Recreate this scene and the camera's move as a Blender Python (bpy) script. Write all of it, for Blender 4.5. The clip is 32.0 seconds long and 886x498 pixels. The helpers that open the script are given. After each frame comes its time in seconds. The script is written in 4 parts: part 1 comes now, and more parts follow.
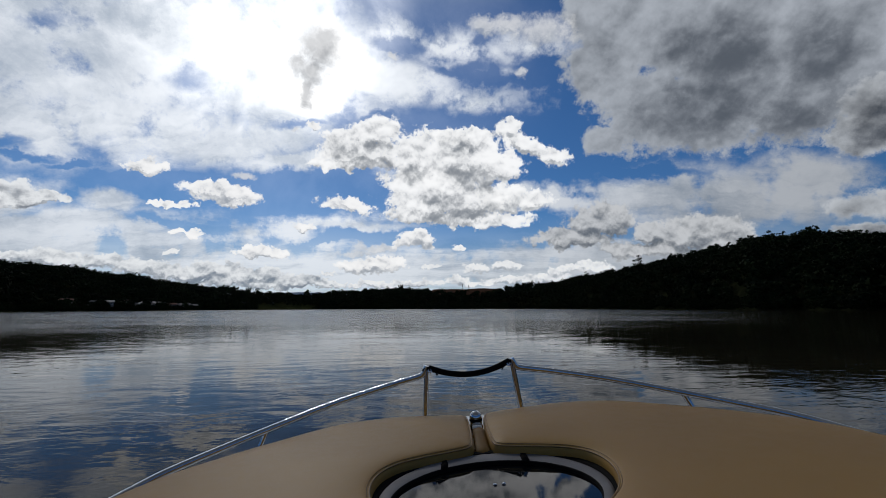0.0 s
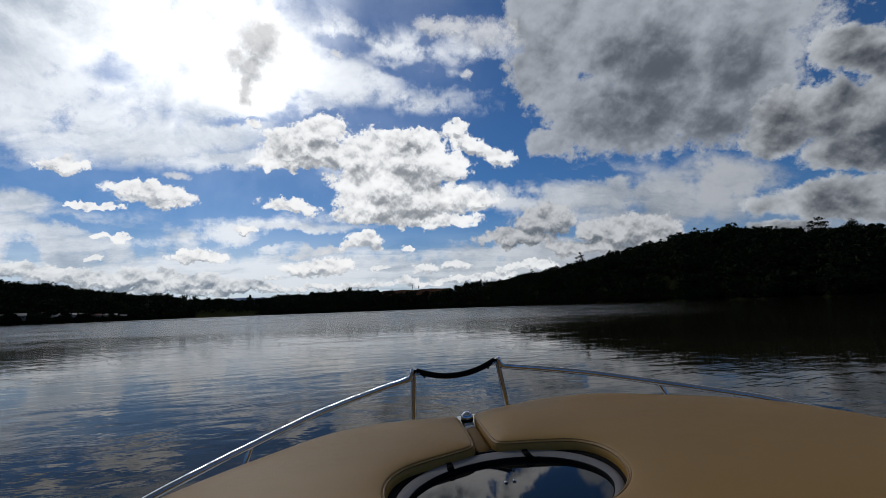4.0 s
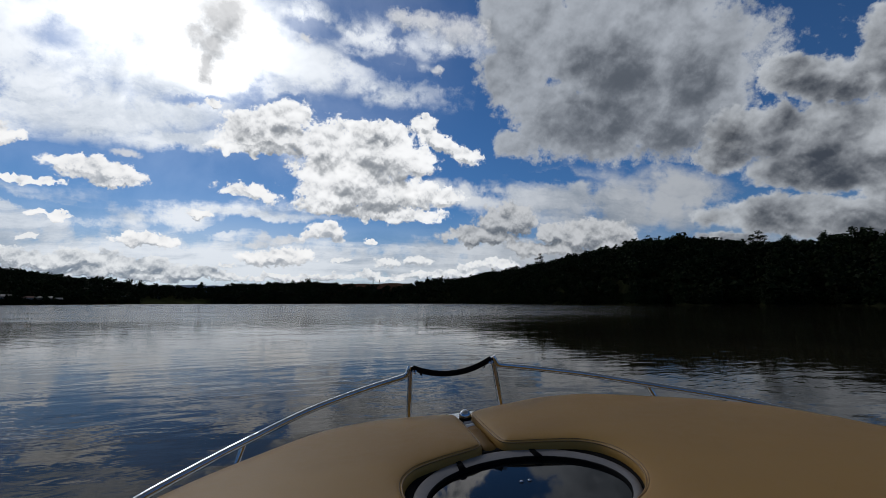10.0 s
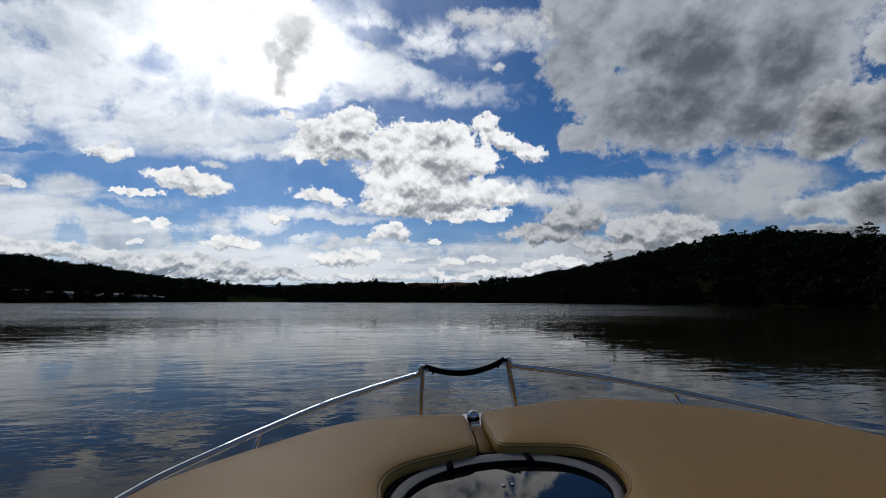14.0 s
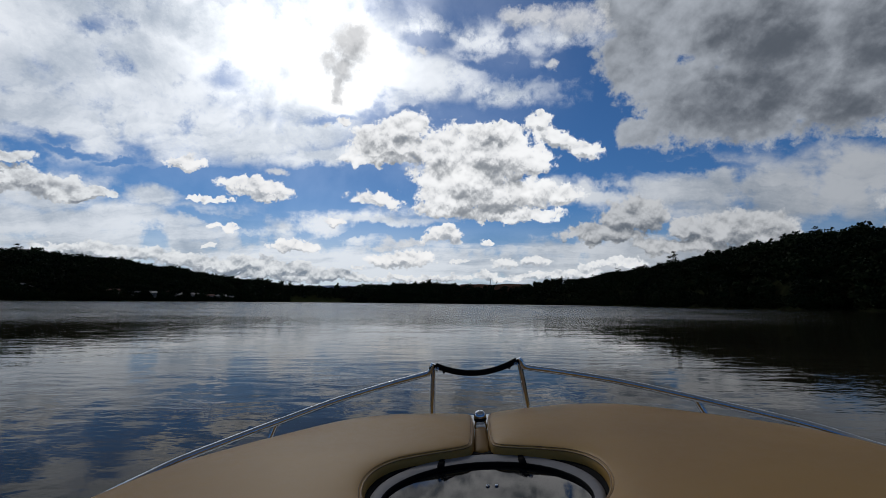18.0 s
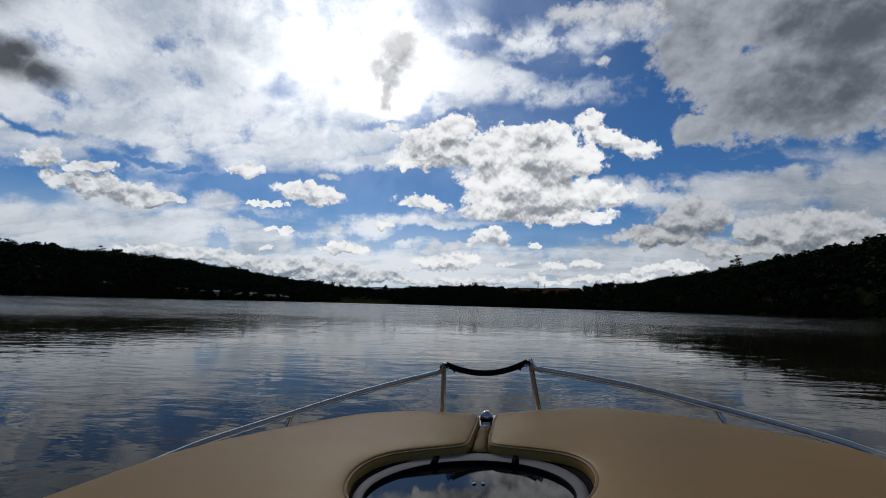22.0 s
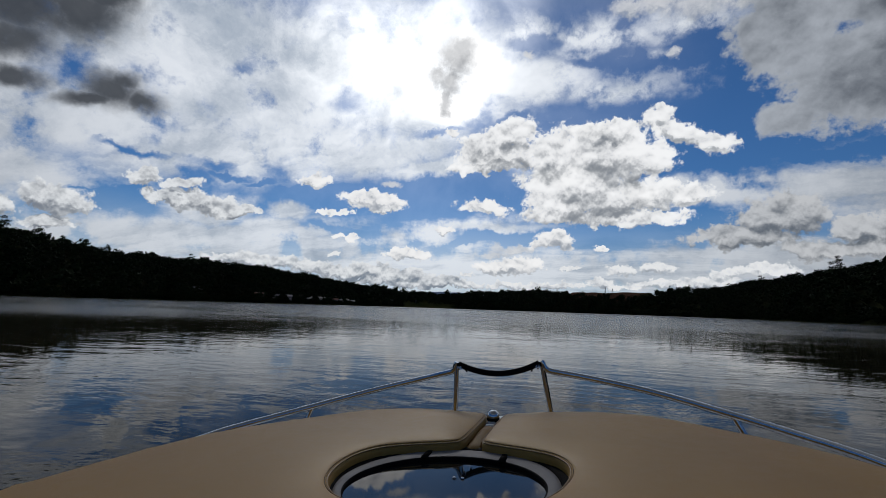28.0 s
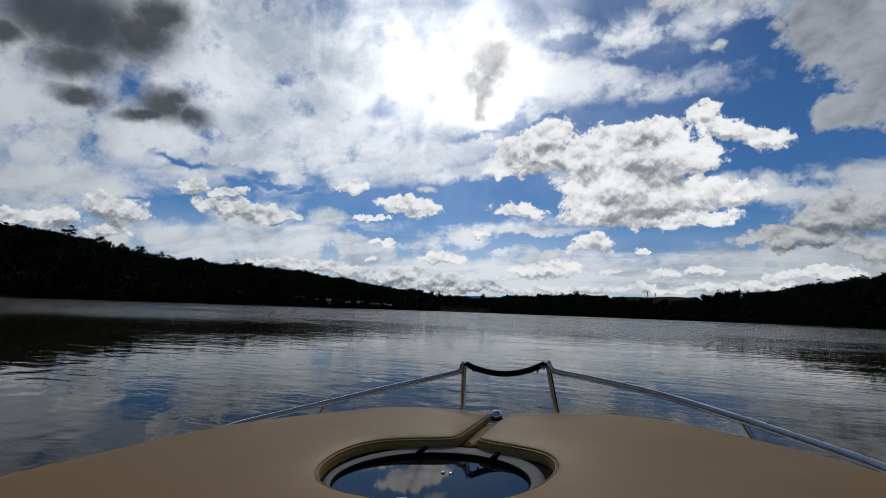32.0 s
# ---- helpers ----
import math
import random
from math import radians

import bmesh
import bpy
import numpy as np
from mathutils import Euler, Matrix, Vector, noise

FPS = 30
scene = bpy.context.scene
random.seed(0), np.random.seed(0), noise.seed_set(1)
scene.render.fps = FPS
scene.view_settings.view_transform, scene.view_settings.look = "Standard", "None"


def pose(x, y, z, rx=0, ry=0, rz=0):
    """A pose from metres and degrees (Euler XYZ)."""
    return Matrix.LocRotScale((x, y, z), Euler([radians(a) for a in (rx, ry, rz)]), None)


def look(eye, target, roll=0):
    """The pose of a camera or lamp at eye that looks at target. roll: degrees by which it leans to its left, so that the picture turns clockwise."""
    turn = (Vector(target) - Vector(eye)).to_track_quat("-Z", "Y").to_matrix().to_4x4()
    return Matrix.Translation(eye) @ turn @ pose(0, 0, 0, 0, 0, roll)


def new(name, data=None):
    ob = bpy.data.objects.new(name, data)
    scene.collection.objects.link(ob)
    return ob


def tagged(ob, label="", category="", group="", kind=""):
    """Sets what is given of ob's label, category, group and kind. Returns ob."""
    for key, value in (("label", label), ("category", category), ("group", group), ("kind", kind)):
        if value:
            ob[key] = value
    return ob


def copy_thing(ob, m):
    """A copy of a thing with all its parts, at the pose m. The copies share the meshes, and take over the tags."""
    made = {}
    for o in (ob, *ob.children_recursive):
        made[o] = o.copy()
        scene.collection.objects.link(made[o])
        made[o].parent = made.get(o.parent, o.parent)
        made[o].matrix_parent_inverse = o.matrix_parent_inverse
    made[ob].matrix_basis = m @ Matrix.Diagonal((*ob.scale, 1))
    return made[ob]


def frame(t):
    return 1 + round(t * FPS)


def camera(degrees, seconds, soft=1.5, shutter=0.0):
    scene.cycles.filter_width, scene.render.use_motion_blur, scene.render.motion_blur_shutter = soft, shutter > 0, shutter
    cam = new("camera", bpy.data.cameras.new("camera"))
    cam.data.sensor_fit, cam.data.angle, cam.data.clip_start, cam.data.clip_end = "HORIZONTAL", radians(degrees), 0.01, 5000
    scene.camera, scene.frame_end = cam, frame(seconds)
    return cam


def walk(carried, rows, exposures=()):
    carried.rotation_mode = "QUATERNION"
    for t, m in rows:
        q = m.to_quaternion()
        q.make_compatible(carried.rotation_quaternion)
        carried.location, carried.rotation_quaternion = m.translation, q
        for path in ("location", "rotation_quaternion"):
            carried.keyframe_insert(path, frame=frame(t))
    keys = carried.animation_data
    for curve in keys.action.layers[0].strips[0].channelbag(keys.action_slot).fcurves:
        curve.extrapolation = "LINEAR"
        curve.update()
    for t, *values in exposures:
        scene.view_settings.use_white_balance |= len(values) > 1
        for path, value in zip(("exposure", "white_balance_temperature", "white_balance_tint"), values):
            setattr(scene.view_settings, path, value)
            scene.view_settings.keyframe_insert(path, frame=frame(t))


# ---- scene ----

# ---- camera and path ----
BOAT = (0.1374, -0.0227, 0.005, -0.2912, -4.8382, -4.7351)  # place and turn of the boat
ROWS = [
    (0.0, -0.0585, 0.0041, 1.3827, 97.896, 0.205, -4.314),
    (0.5, -0.0688, 0.0039, 1.3848, 97.892, 0.749, -4.901),
    (1.0, -0.0866, 0.0046, 1.3860, 97.892, 1.023, -5.657),
    (1.5, -0.1091, 0.0065, 1.3863, 97.909, 1.041, -6.485),
    (2.0, -0.1314, 0.0092, 1.3866, 97.913, 1.063, -7.294),
    (2.5, -0.1518, 0.0119, 1.3878, 97.892, 1.209, -8.086),
    (3.0, -0.1722, 0.0136, 1.3896, 97.870, 1.459, -8.922),
    (3.5, -0.1947, 0.0142, 1.3918, 97.857, 1.813, -9.863),
    (5.5, -0.3116, 0.0291, 1.4028, 97.660, 2.686, -14.382),
    (6.0, -0.3430, 0.0357, 1.4048, 97.610, 2.758, -15.533),
    (6.5, -0.3724, 0.0424, 1.4066, 97.565, 2.830, -16.623),
    (7.0, -0.3987, 0.0506, 1.4081, 97.521, 2.894, -17.590),
    (7.5, -0.4199, 0.0597, 1.4085, 97.467, 2.723, -18.273),
    (8.0, -0.4347, 0.0691, 1.4073, 97.410, 2.048, -18.561),
    (8.5, -0.4417, 0.0763, 1.4054, 97.363, 1.142, -18.476),
    (9.0, -0.4373, 0.0791, 1.4043, 97.312, 0.525, -18.057),
    (9.5, -0.4204, 0.0769, 1.4046, 97.243, 0.258, -17.306),
    (10.0, -0.3921, 0.0694, 1.4057, 97.178, 0.094, -16.198),
    (10.5, -0.3553, 0.0591, 1.4069, 97.134, 0.030, -14.833),
    (11.0, -0.3160, 0.0495, 1.4078, 97.103, 0.127, -13.441),
    (11.5, -0.2802, 0.0417, 1.4085, 97.079, 0.213, -12.188),
    (12.0, -0.2504, 0.0356, 1.4087, 97.062, 0.177, -11.112),
    (12.5, -0.2254, 0.0307, 1.4084, 97.057, 0.085, -10.176),
    (13.0, -0.2026, 0.0264, 1.4079, 97.064, -0.005, -9.318),
    (13.5, -0.1807, 0.0226, 1.4074, 97.066, -0.079, -8.495),
    (14.0, -0.1590, 0.0193, 1.4069, 97.062, -0.149, -7.689),
    (14.5, -0.1370, 0.0166, 1.4062, 97.070, -0.223, -6.874),
    (16.5, -0.0350, 0.0041, 1.4032, 97.113, -0.439, -3.155),
    (17.0, -0.0108, 0.0016, 1.4023, 97.134, -0.435, -2.296),
    (17.5, 0.0121, -0.0005, 1.4011, 97.166, -0.490, -1.463),
    (18.0, 0.0342, -0.0023, 1.3997, 97.194, -0.619, -0.626),
    (18.5, 0.0572, -0.0038, 1.3982, 97.216, -0.759, 0.249),
    (19.0, 0.0807, -0.0053, 1.3966, 97.247, -0.895, 1.141),
    (19.5, 0.1022, -0.0069, 1.3952, 97.280, -1.033, 1.963),
    (20.0, 0.1213, -0.0080, 1.3939, 97.296, -1.182, 2.706),
    (20.5, 0.1397, -0.0088, 1.3925, 97.313, -1.330, 3.416),
    (21.0, 0.1583, -0.0095, 1.3909, 97.352, -1.437, 4.115),
    (21.5, 0.1774, -0.0098, 1.3891, 97.403, -1.513, 4.819),
    (22.0, 0.1968, -0.0103, 1.3876, 97.440, -1.583, 5.528),
    (22.5, 0.2167, -0.0107, 1.3865, 97.460, -1.652, 6.251),
    (23.0, 0.2372, -0.0108, 1.3852, 97.489, -1.702, 6.985),
    (23.5, 0.2581, -0.0107, 1.3837, 97.537, -1.709, 7.716),
    (24.0, 0.2789, -0.0104, 1.3819, 97.589, -1.713, 8.442),
    (24.5, 0.2984, -0.0100, 1.3800, 97.643, -1.765, 9.135),
    (25.0, 0.3167, -0.0094, 1.3780, 97.700, -1.827, 9.789),
    (25.5, 0.3340, -0.0082, 1.3762, 97.746, -1.858, 10.402),
    (27.5, 0.4119, -0.0075, 1.3741, 97.811, -1.886, 13.100),
    (28.0, 0.4292, -0.0054, 1.3734, 97.812, -1.924, 13.718),
    (28.5, 0.4462, -0.0036, 1.3723, 97.841, -1.964, 14.324),
    (29.0, 0.4623, -0.0023, 1.3706, 97.891, -1.998, 14.894),
    (29.5, 0.4778, -0.0011, 1.3685, 97.954, -2.038, 15.437),
    (30.0, 0.4932, -0.0000, 1.3663, 98.021, -2.099, 15.980),
    (30.5, 0.5098, 0.0008, 1.3643, 98.086, -2.140, 16.554),
    (31.0, 0.5287, 0.0029, 1.3622, 98.146, -2.130, 17.189),
    (31.5, 0.5485, 0.0060, 1.3602, 98.185, -2.112, 17.851),
    (32.0, 0.5671, 0.0073, 1.3591, 98.208, -2.126, 18.476),
]

cam = camera(92.0, 32.0, soft=0.6)
walk(cam, [(r[0], pose(*r[1:])) for r in ROWS], ((0.0, -0.31), (8.0, -0.28), (16.0, -0.31), (24.0, -0.34), (32.0, -0.38)))

# ---- sky and sun ----
SUN_AZ, SUN_EL = -19.0, 36.0
world = bpy.data.worlds.new("sky")
scene.world = world
world.use_nodes = True
world.cycles.sampling_method, world.cycles.sample_map_resolution = "MANUAL", 512
WT = world.node_tree
WT.nodes.clear()


class Graph:
    """Short words for node arithmetic on one tree."""

    def __init__(self, tree):
        self.tree = tree

    def node(self, kind, **values):
        n = self.tree.nodes.new(kind)
        for key, value in values.items():
            n.inputs[key].default_value = value
        return n

    def feed(self, socket, value):
        if isinstance(value, bpy.types.NodeSocket):
            self.tree.links.new(value, socket)
        else:
            socket.default_value = value

    def math(self, op, a, b=0.0, c=0.0, clamp=False):
        n = self.tree.nodes.new("ShaderNodeMath")
        n.operation, n.use_clamp = op, clamp
        for s, v in zip(n.inputs, (a, b, c)):
            self.feed(s, v)
        return n.outputs[0]

    def vec(self, op, a, b=(0, 0, 0), scale=1.0):
        n = self.tree.nodes.new("ShaderNodeVectorMath")
        n.operation = op
        self.feed(n.inputs[0], a)
        if op not in ("SCALE", "LENGTH"):
            self.feed(n.inputs[1], b)
        if op == "SCALE":
            self.feed(n.inputs["Scale"], scale)
        return n.outputs["Value"] if op in ("LENGTH", "DOT_PRODUCT") else n.outputs[0]

    def noise(self, where, scale, detail=4.0, rough=0.55, warp=0.0, colour=False):
        n = self.tree.nodes.new("ShaderNodeTexNoise")
        self.feed(n.inputs["Vector"], where)
        n.inputs["Scale"].default_value, n.inputs["Detail"].default_value = scale, detail
        n.inputs["Roughness"].default_value, n.inputs["Distortion"].default_value = rough, warp
        return n.outputs[1] if colour else n.outputs[0]

    def step(self, value, low, high, out_low=0.0, out_high=1.0):
        n = self.tree.nodes.new("ShaderNodeMapRange")
        n.interpolation_type = "SMOOTHSTEP"
        for s, v in zip(n.inputs, (value, low, high, out_low, out_high)):
            self.feed(s, v)
        return n.outputs[0]

    def mix(self, factor, a, b, blend="MIX"):
        n = self.tree.nodes.new("ShaderNodeMix")
        n.data_type, n.blend_type = "RGBA", blend
        self.feed(n.inputs[0], factor)
        self.feed(n.inputs[6], a)
        self.feed(n.inputs[7], b)
        return n.outputs[2]


g = Graph(WT)
direction = WT.nodes.new("ShaderNodeTexCoord").outputs["Generated"]
xyz = WT.nodes.new("ShaderNodeSeparateXYZ")
WT.links.new(direction, xyz.inputs[0])
DX, DY, DZ = xyz.outputs
azimuth = g.math("MULTIPLY", g.math("ARCTAN2", DX, DY), 57.2958)
elevation = g.math("MULTIPLY", g.math("ARCSINE", DZ), 57.2958)
join = WT.nodes.new("ShaderNodeCombineXYZ")
WT.links.new(azimuth, join.inputs[0])
WT.links.new(elevation, join.inputs[1])
wobble = g.vec("SUBTRACT", g.noise(direction, 9.0, 7.0, 0.62, colour=True), (0.5, 0.5, 0.5))
fine = g.vec("SUBTRACT", g.noise(direction, 34.0, 6.0, 0.66, colour=True), (0.5, 0.5, 0.5))
chart = g.vec("ADD", g.vec("ADD", join.outputs[0], g.vec("SCALE", wobble, scale=5.0)), g.vec("SCALE", fine, scale=1.8))
broad_chart = g.vec("ADD", g.vec("ADD", join.outputs[0], g.vec("SCALE", wobble, scale=2.6)), g.vec("SCALE", fine, scale=1.0))
small_chart = g.vec("ADD", g.vec("ADD", join.outputs[0], g.vec("SCALE", wobble, scale=2.6)), g.vec("SCALE", fine, scale=2.6))
smooth_chart = g.vec("ADD", join.outputs[0], g.vec("SCALE", wobble, scale=6.0))


def spot(where, az, el, wide, high, lean=0.0):
    """How deep a direction lies inside a cloud's ellipse: 1 at its middle, 0 on its rim."""
    m = WT.nodes.new("ShaderNodeMapping")
    m.vector_type = "TEXTURE"
    WT.links.new(where, m.inputs[0])
    m.inputs["Location"].default_value = (az, el, 0)
    m.inputs["Rotation"].default_value = (0, 0, radians(lean))
    m.inputs["Scale"].default_value = (wide, high, 1)
    return g.math("SUBTRACT", 1.0, g.vec("LENGTH", m.outputs[0]))


last = [None]


def layer(where, spots):
    """The union of several ellipses, worked out one after the other."""
    total = None
    for row in spots:
        here = where
        if last[0] is not None:
            n = WT.nodes.new("ShaderNodeVectorMath")
            n.operation = "MULTIPLY_ADD"
            WT.links.new(last[0], n.inputs[0])
            n.inputs[1].default_value = (1e-7, 1e-7, 0)
            WT.links.new(where, n.inputs[2])
            here = n.outputs[0]
        one = spot(here, *row)
        total = one if total is None else g.math("MAXIMUM", total, one)
        last[0] = total
    return total


# clouds: azimuth, elevation, half width, half height, lean
# heaped white clouds
HEAPED = [
    (-5.1, 23.0, 2.8, 1.7, 3), (-8.2, 21.9, 3.2, 1.0, 4), (-6.9, 20.4, 5.2, 1.4, 3), (-9.0, 18.6, 3.9, 0.6, 4), (1.0, 20.0, 4.1, 2.6, 1), (7.3, 19.7, 5.6, 3.2, -1),
    (7.3, 22.8, 3.9, 0.8, -1), (11.3, 18.8, 3.5, 1.9, -2), (3.4, 16.4, 5.8, 2.8, 0), (2.0, 14.0, 4.8, 1.6, 0), (7.4, 14.3, 4.3, 2.1, -1), (0.3, 12.5, 3.2, 0.9, 1),
    (9.0, 11.8, 6.4, 0.8, -1),
]
HEAPED_TAIL = [
    (13.4, 23.5, 1.5, 0.8, -4), (15.6, 21.3, 3.5, 1.0, -27), (18.8, 19.8, 2.5, 0.9, -19), (21.5, 19.1, 0.6, 0.3, -6), (12.5, 14.6, 2.7, 1.6, -2), (16.7, 14.0, 2.2, 1.0, -3),
    (5.0, 22.6, 2.4, 0.7, -1),
]
SMALL = [
    (-23.4, 13.7, 3.2, 0.9, -2), (-25.3, 14.0, 1.5, 0.7, 7), (-21.8, 12.7, 1.8, 0.5, 6), (-28.5, 12.1, 2.0, 0.3, 7), (-8.7, 13.3, 3.1, 0.7, -5), (-10.7, 13.6, 1.4, 0.6, 3),
    (-31.4, 15.7, 1.5, 0.7, 10), (-13.3, 23.1, 0.9, 0.4, 6), (1.2, 9.1, 1.9, 1.1, 1), (-0.5, 8.4, 1.8, 0.5, 1), (6.7, 8.1, 0.8, 0.3, 0), (-18.8, 6.7, 2.3, 0.6, 3),
    (-5.2, 5.7, 3.7, 0.8, 1), (-14.1, 10.0, 1.3, 0.4, 3), (-26.2, 9.0, 0.8, 0.3, 5), (-28.0, 9.0, 0.7, 0.3, 6),
]
LOW_ROW = [
    (-28.1, 6.5, 0.8, 0.3, 4), (-10.7, 4.6, 0.7, 0.3, 1), (8.9, 5.4, 1.6, 0.5, 0), (12.8, 5.5, 1.6, 0.6, -1), (6.1, 3.8, 1.5, 0.6, 0), (19.4, 5.0, 1.4, 0.6, -1),
    (23.4, 5.1, 2.4, 0.6, -1), (2.7, 5.5, 1.4, 0.3, 0), (-4.8, 3.4, 3.7, 0.4, 1), (0.5, 3.3, 3.8, 0.4, 1), (13.2, 3.7, 3.4, 0.4, 0), (18.2, 4.1, 2.7, 0.5, -1),
    (8.7, 3.2, 3.0, 0.3, 0),
]
BANK = [
    (-41.7, 4.9, 2.0, 0.5, 5), (-37.9, 4.9, 2.7, 0.8, 5), (-34.4, 5.1, 2.0, 0.7, 4), (-31.8, 4.7, 1.6, 0.7, 4), (-29.5, 4.6, 1.4, 0.8, 3), (-24.7, 4.5, 3.6, 0.9, 3),
    (-27.1, 4.1, 2.3, 0.6, 3), (-19.6, 3.9, 3.9, 0.8, 2), (-14.9, 3.4, 3.8, 0.7, 2), (-11.4, 3.2, 2.9, 0.5, 1), (-22.2, 3.2, 3.8, 0.5, 2), (-18.3, 2.7, 2.7, 0.5, 1),
]
LEFT_HEAPS = [
    (-62.6, 7.6, 2.8, 0.8, 10), (-61.0, 8.2, 1.3, 0.7, 10), (-64.2, 7.0, 1.1, 0.5, 10), (-56.4, 9.5, 2.1, 1.2, 0), (-57.4, 9.8, 1.2, 0.8, 10), (-55.1, 9.1, 1.5, 0.7, 9),
    (-57.3, 7.2, 1.8, 0.5, 8), (-49.8, 13.2, 1.3, 0.8, 10), (-46.5, 13.1, 1.7, 0.5, 9), (-44.5, 11.4, 3.7, 1.0, 2), (-48.1, 11.5, 2.0, 0.7, 9), (-40.5, 10.9, 2.4, 0.6, 6),
    (-46.5, 11.4, 1.5, 0.9, 8),
]
RIGHT_HEAPS = [
    (25.6, 11.4, 3.1, 1.9, -4), (24.2, 10.6, 2.7, 1.4, -4), (21.1, 8.8, 4.4, 1.1, -2), (18.3, 9.1, 2.0, 0.7, -2), (30.3, 9.5, 2.0, 1.0, -4), (33.4, 8.6, 2.4, 1.0, -5),
    (27.0, 7.3, 2.5, 0.8, -3), (31.3, 7.3, 3.5, 0.8, -4), (36.4, 9.2, 3.2, 1.5, -6), (38.4, 7.3, 2.5, 1.1, -5),
]
# broad grey clouds
GREY = [
    (41.0, 29.7, 15.2, 6.3, -12), (29.3, 33.4, 6.7, 5.1, -6), (26.7, 29.0, 4.9, 4.3, -5), (36.7, 22.0, 10.5, 4.2, -8), (45.0, 21.6, 8.1, 4.5, -12), (25.9, 20.5, 2.6, 1.7, -4),
    (50.3, 23.8, 4.1, 5.0, -15), (41.9, 34.2, 10.7, 3.0, -13), (30.9, 23.9, 5.3, 4.1, -6), (36.2, 39.7, 15.4, 4.6, -10), (25.1, 36.2, 3.7, 2.3, -4),
]
GREY_LOW = [
    (65.7, 22.8, 3.2, 4.6, -23), (60.0, 21.4, 4.3, 2.1, -19), (56.6, 23.2, 2.2, 1.9, -18), (54.9, 17.7, 6.4, 2.5, -14), (50.4, 16.2, 2.9, 1.8, -12), (62.1, 16.1, 5.7, 3.2, -17),
    (59.1, 13.2, 7.5, 2.2, -13), (64.3, 10.3, 3.1, 2.9, -13), (56.7, 8.8, 9.2, 2.0, -9), (50.2, 7.3, 3.1, 0.8, -7), (62.8, 7.7, 3.6, 2.2, -10), (67.9, 13.0, 4.2, 7.9, -17),
    (71.5, 19.9, 5.2, 8.8, -25),
]
BASES = [
    (42.3, 21.5, 10.1, 3.9, -10), (49.0, 24.2, 4.9, 4.8, -14), (39.4, 27.5, 6.4, 3.1, -11), (59.9, 20.1, 3.3, 1.2, -18), (59.9, 13.0, 7.7, 1.7, -13), (55.4, 15.2, 4.7, 1.6, -13),
    (64.6, 10.2, 3.5, 2.1, -13), (56.0, 7.5, 9.3, 1.2, -8), (50.8, 7.2, 3.9, 0.9, -7),
]
DARK = [
    (-61.3, 26.8, 7.2, 4.0, 22), (-64.4, 26.7, 4.9, 3.6, 25), (-57.4, 27.5, 5.6, 3.0, 20), (-62.1, 23.1, 4.4, 2.2, 21), (-55.3, 29.9, 4.2, 2.5, 20), (-67.4, 23.6, 2.0, 1.3, 25),
    (-61.2, 19.9, 2.6, 1.2, 9), (-53.8, 21.4, 3.4, 2.2, -1), (-55.6, 19.9, 3.5, 0.9, 16), (-50.8, 20.9, 2.3, 1.6, -8), (-52.9, 22.5, 2.2, 1.4, 16), (-64.9, 31.9, 11.8, 4.9, 27),
]
SUN_CLOUD = [
    (-13.2, 31.6, 3.5, 2.4, 7), (-14.3, 27.1, 0.9, 1.9, 7), (-12.3, 33.0, 2.6, 1.7, 7), (-15.3, 30.2, 1.8, 1.6, 8), (-13.6, 29.6, 2.1, 1.9, 7),
]
SUN_EDGE = [
    (-9.8, 32.0, 1.9, 1.8, 6), (-9.4, 29.5, 1.7, 2.2, 5), (-11.7, 33.0, 2.3, 1.8, 7), (-15.3, 26.3, 2.9, 1.7, 8), (-12.3, 26.0, 3.0, 1.4, 6),
]
TUFTS = [
    (-2.7, 31.7, 0.7, 0.4, 3), (16.0, 29.8, 0.8, 0.6, -6), (-15.9, 22.4, 0.6, 0.3, 7), (19.1, 34.2, 3.6, 1.5, -8), (13.8, 35.1, 2.4, 1.0, -5), (-21.3, 16.0, 1.1, 0.5, 7),
    (10.6, 35.4, 2.1, 0.8, -4), (-4.2, 7.9, 3.5, 0.5, 1), (-7.1, 7.3, 2.2, 0.4, 2),
]
# thin high veil (white) and the clear gaps in it
VEIL = [
    (-37.4, 26.0, 21.4, 8.9, 18), (-41.3, 18.2, 15.8, 3.2, 16), (-24.5, 20.3, 14.7, 3.2, 10), (-15.4, 28.2, 12.5, 6.3, 8), (-3.1, 28.7, 7.2, 2.3, 3), (-38.2, 8.4, 11.7, 2.0, 8),
    (-30.7, 7.7, 14.1, 1.7, 5), (-14.5, 9.7, 12.0, 1.4, 9), (-8.7, 10.7, 8.9, 0.9, 2), (30.4, 13.6, 15.7, 1.7, -2), (38.7, 11.9, 12.2, 3.6, -8), (19.9, 14.2, 8.5, 1.7, -4),
    (-14.9, 18.6, 8.6, 1.1, 6), (-34.6, 11.6, 3.0, 1.2, 9),
]
VEIL_THIN = [
    (8.1, 27.4, 20.4, 2.8, -5), (6.6, 33.4, 20.8, 2.8, -8), (17.6, 33.0, 12.2, 2.4, -7), (11.3, 30.5, 15.7, 1.5, -8), (-3.2, 33.7, 8.9, 2.4, 3), (0.3, 17.7, 15.5, 2.2, 1),
]
VEIL_WEST = [
    (-58.0, 17.0, 16.2, 4.0, 15), (-61.8, 10.8, 8.1, 2.2, 13), (-65.2, 18.0, 6.0, 8.1, 20), (-51.6, 6.4, 17.3, 2.3, 7), (-44.9, 27.7, 12.7, 9.0, 13), (-52.6, 29.1, 8.9, 6.0, 18),
    (-72.8, 14.2, 7.6, 9.8, 21),
]
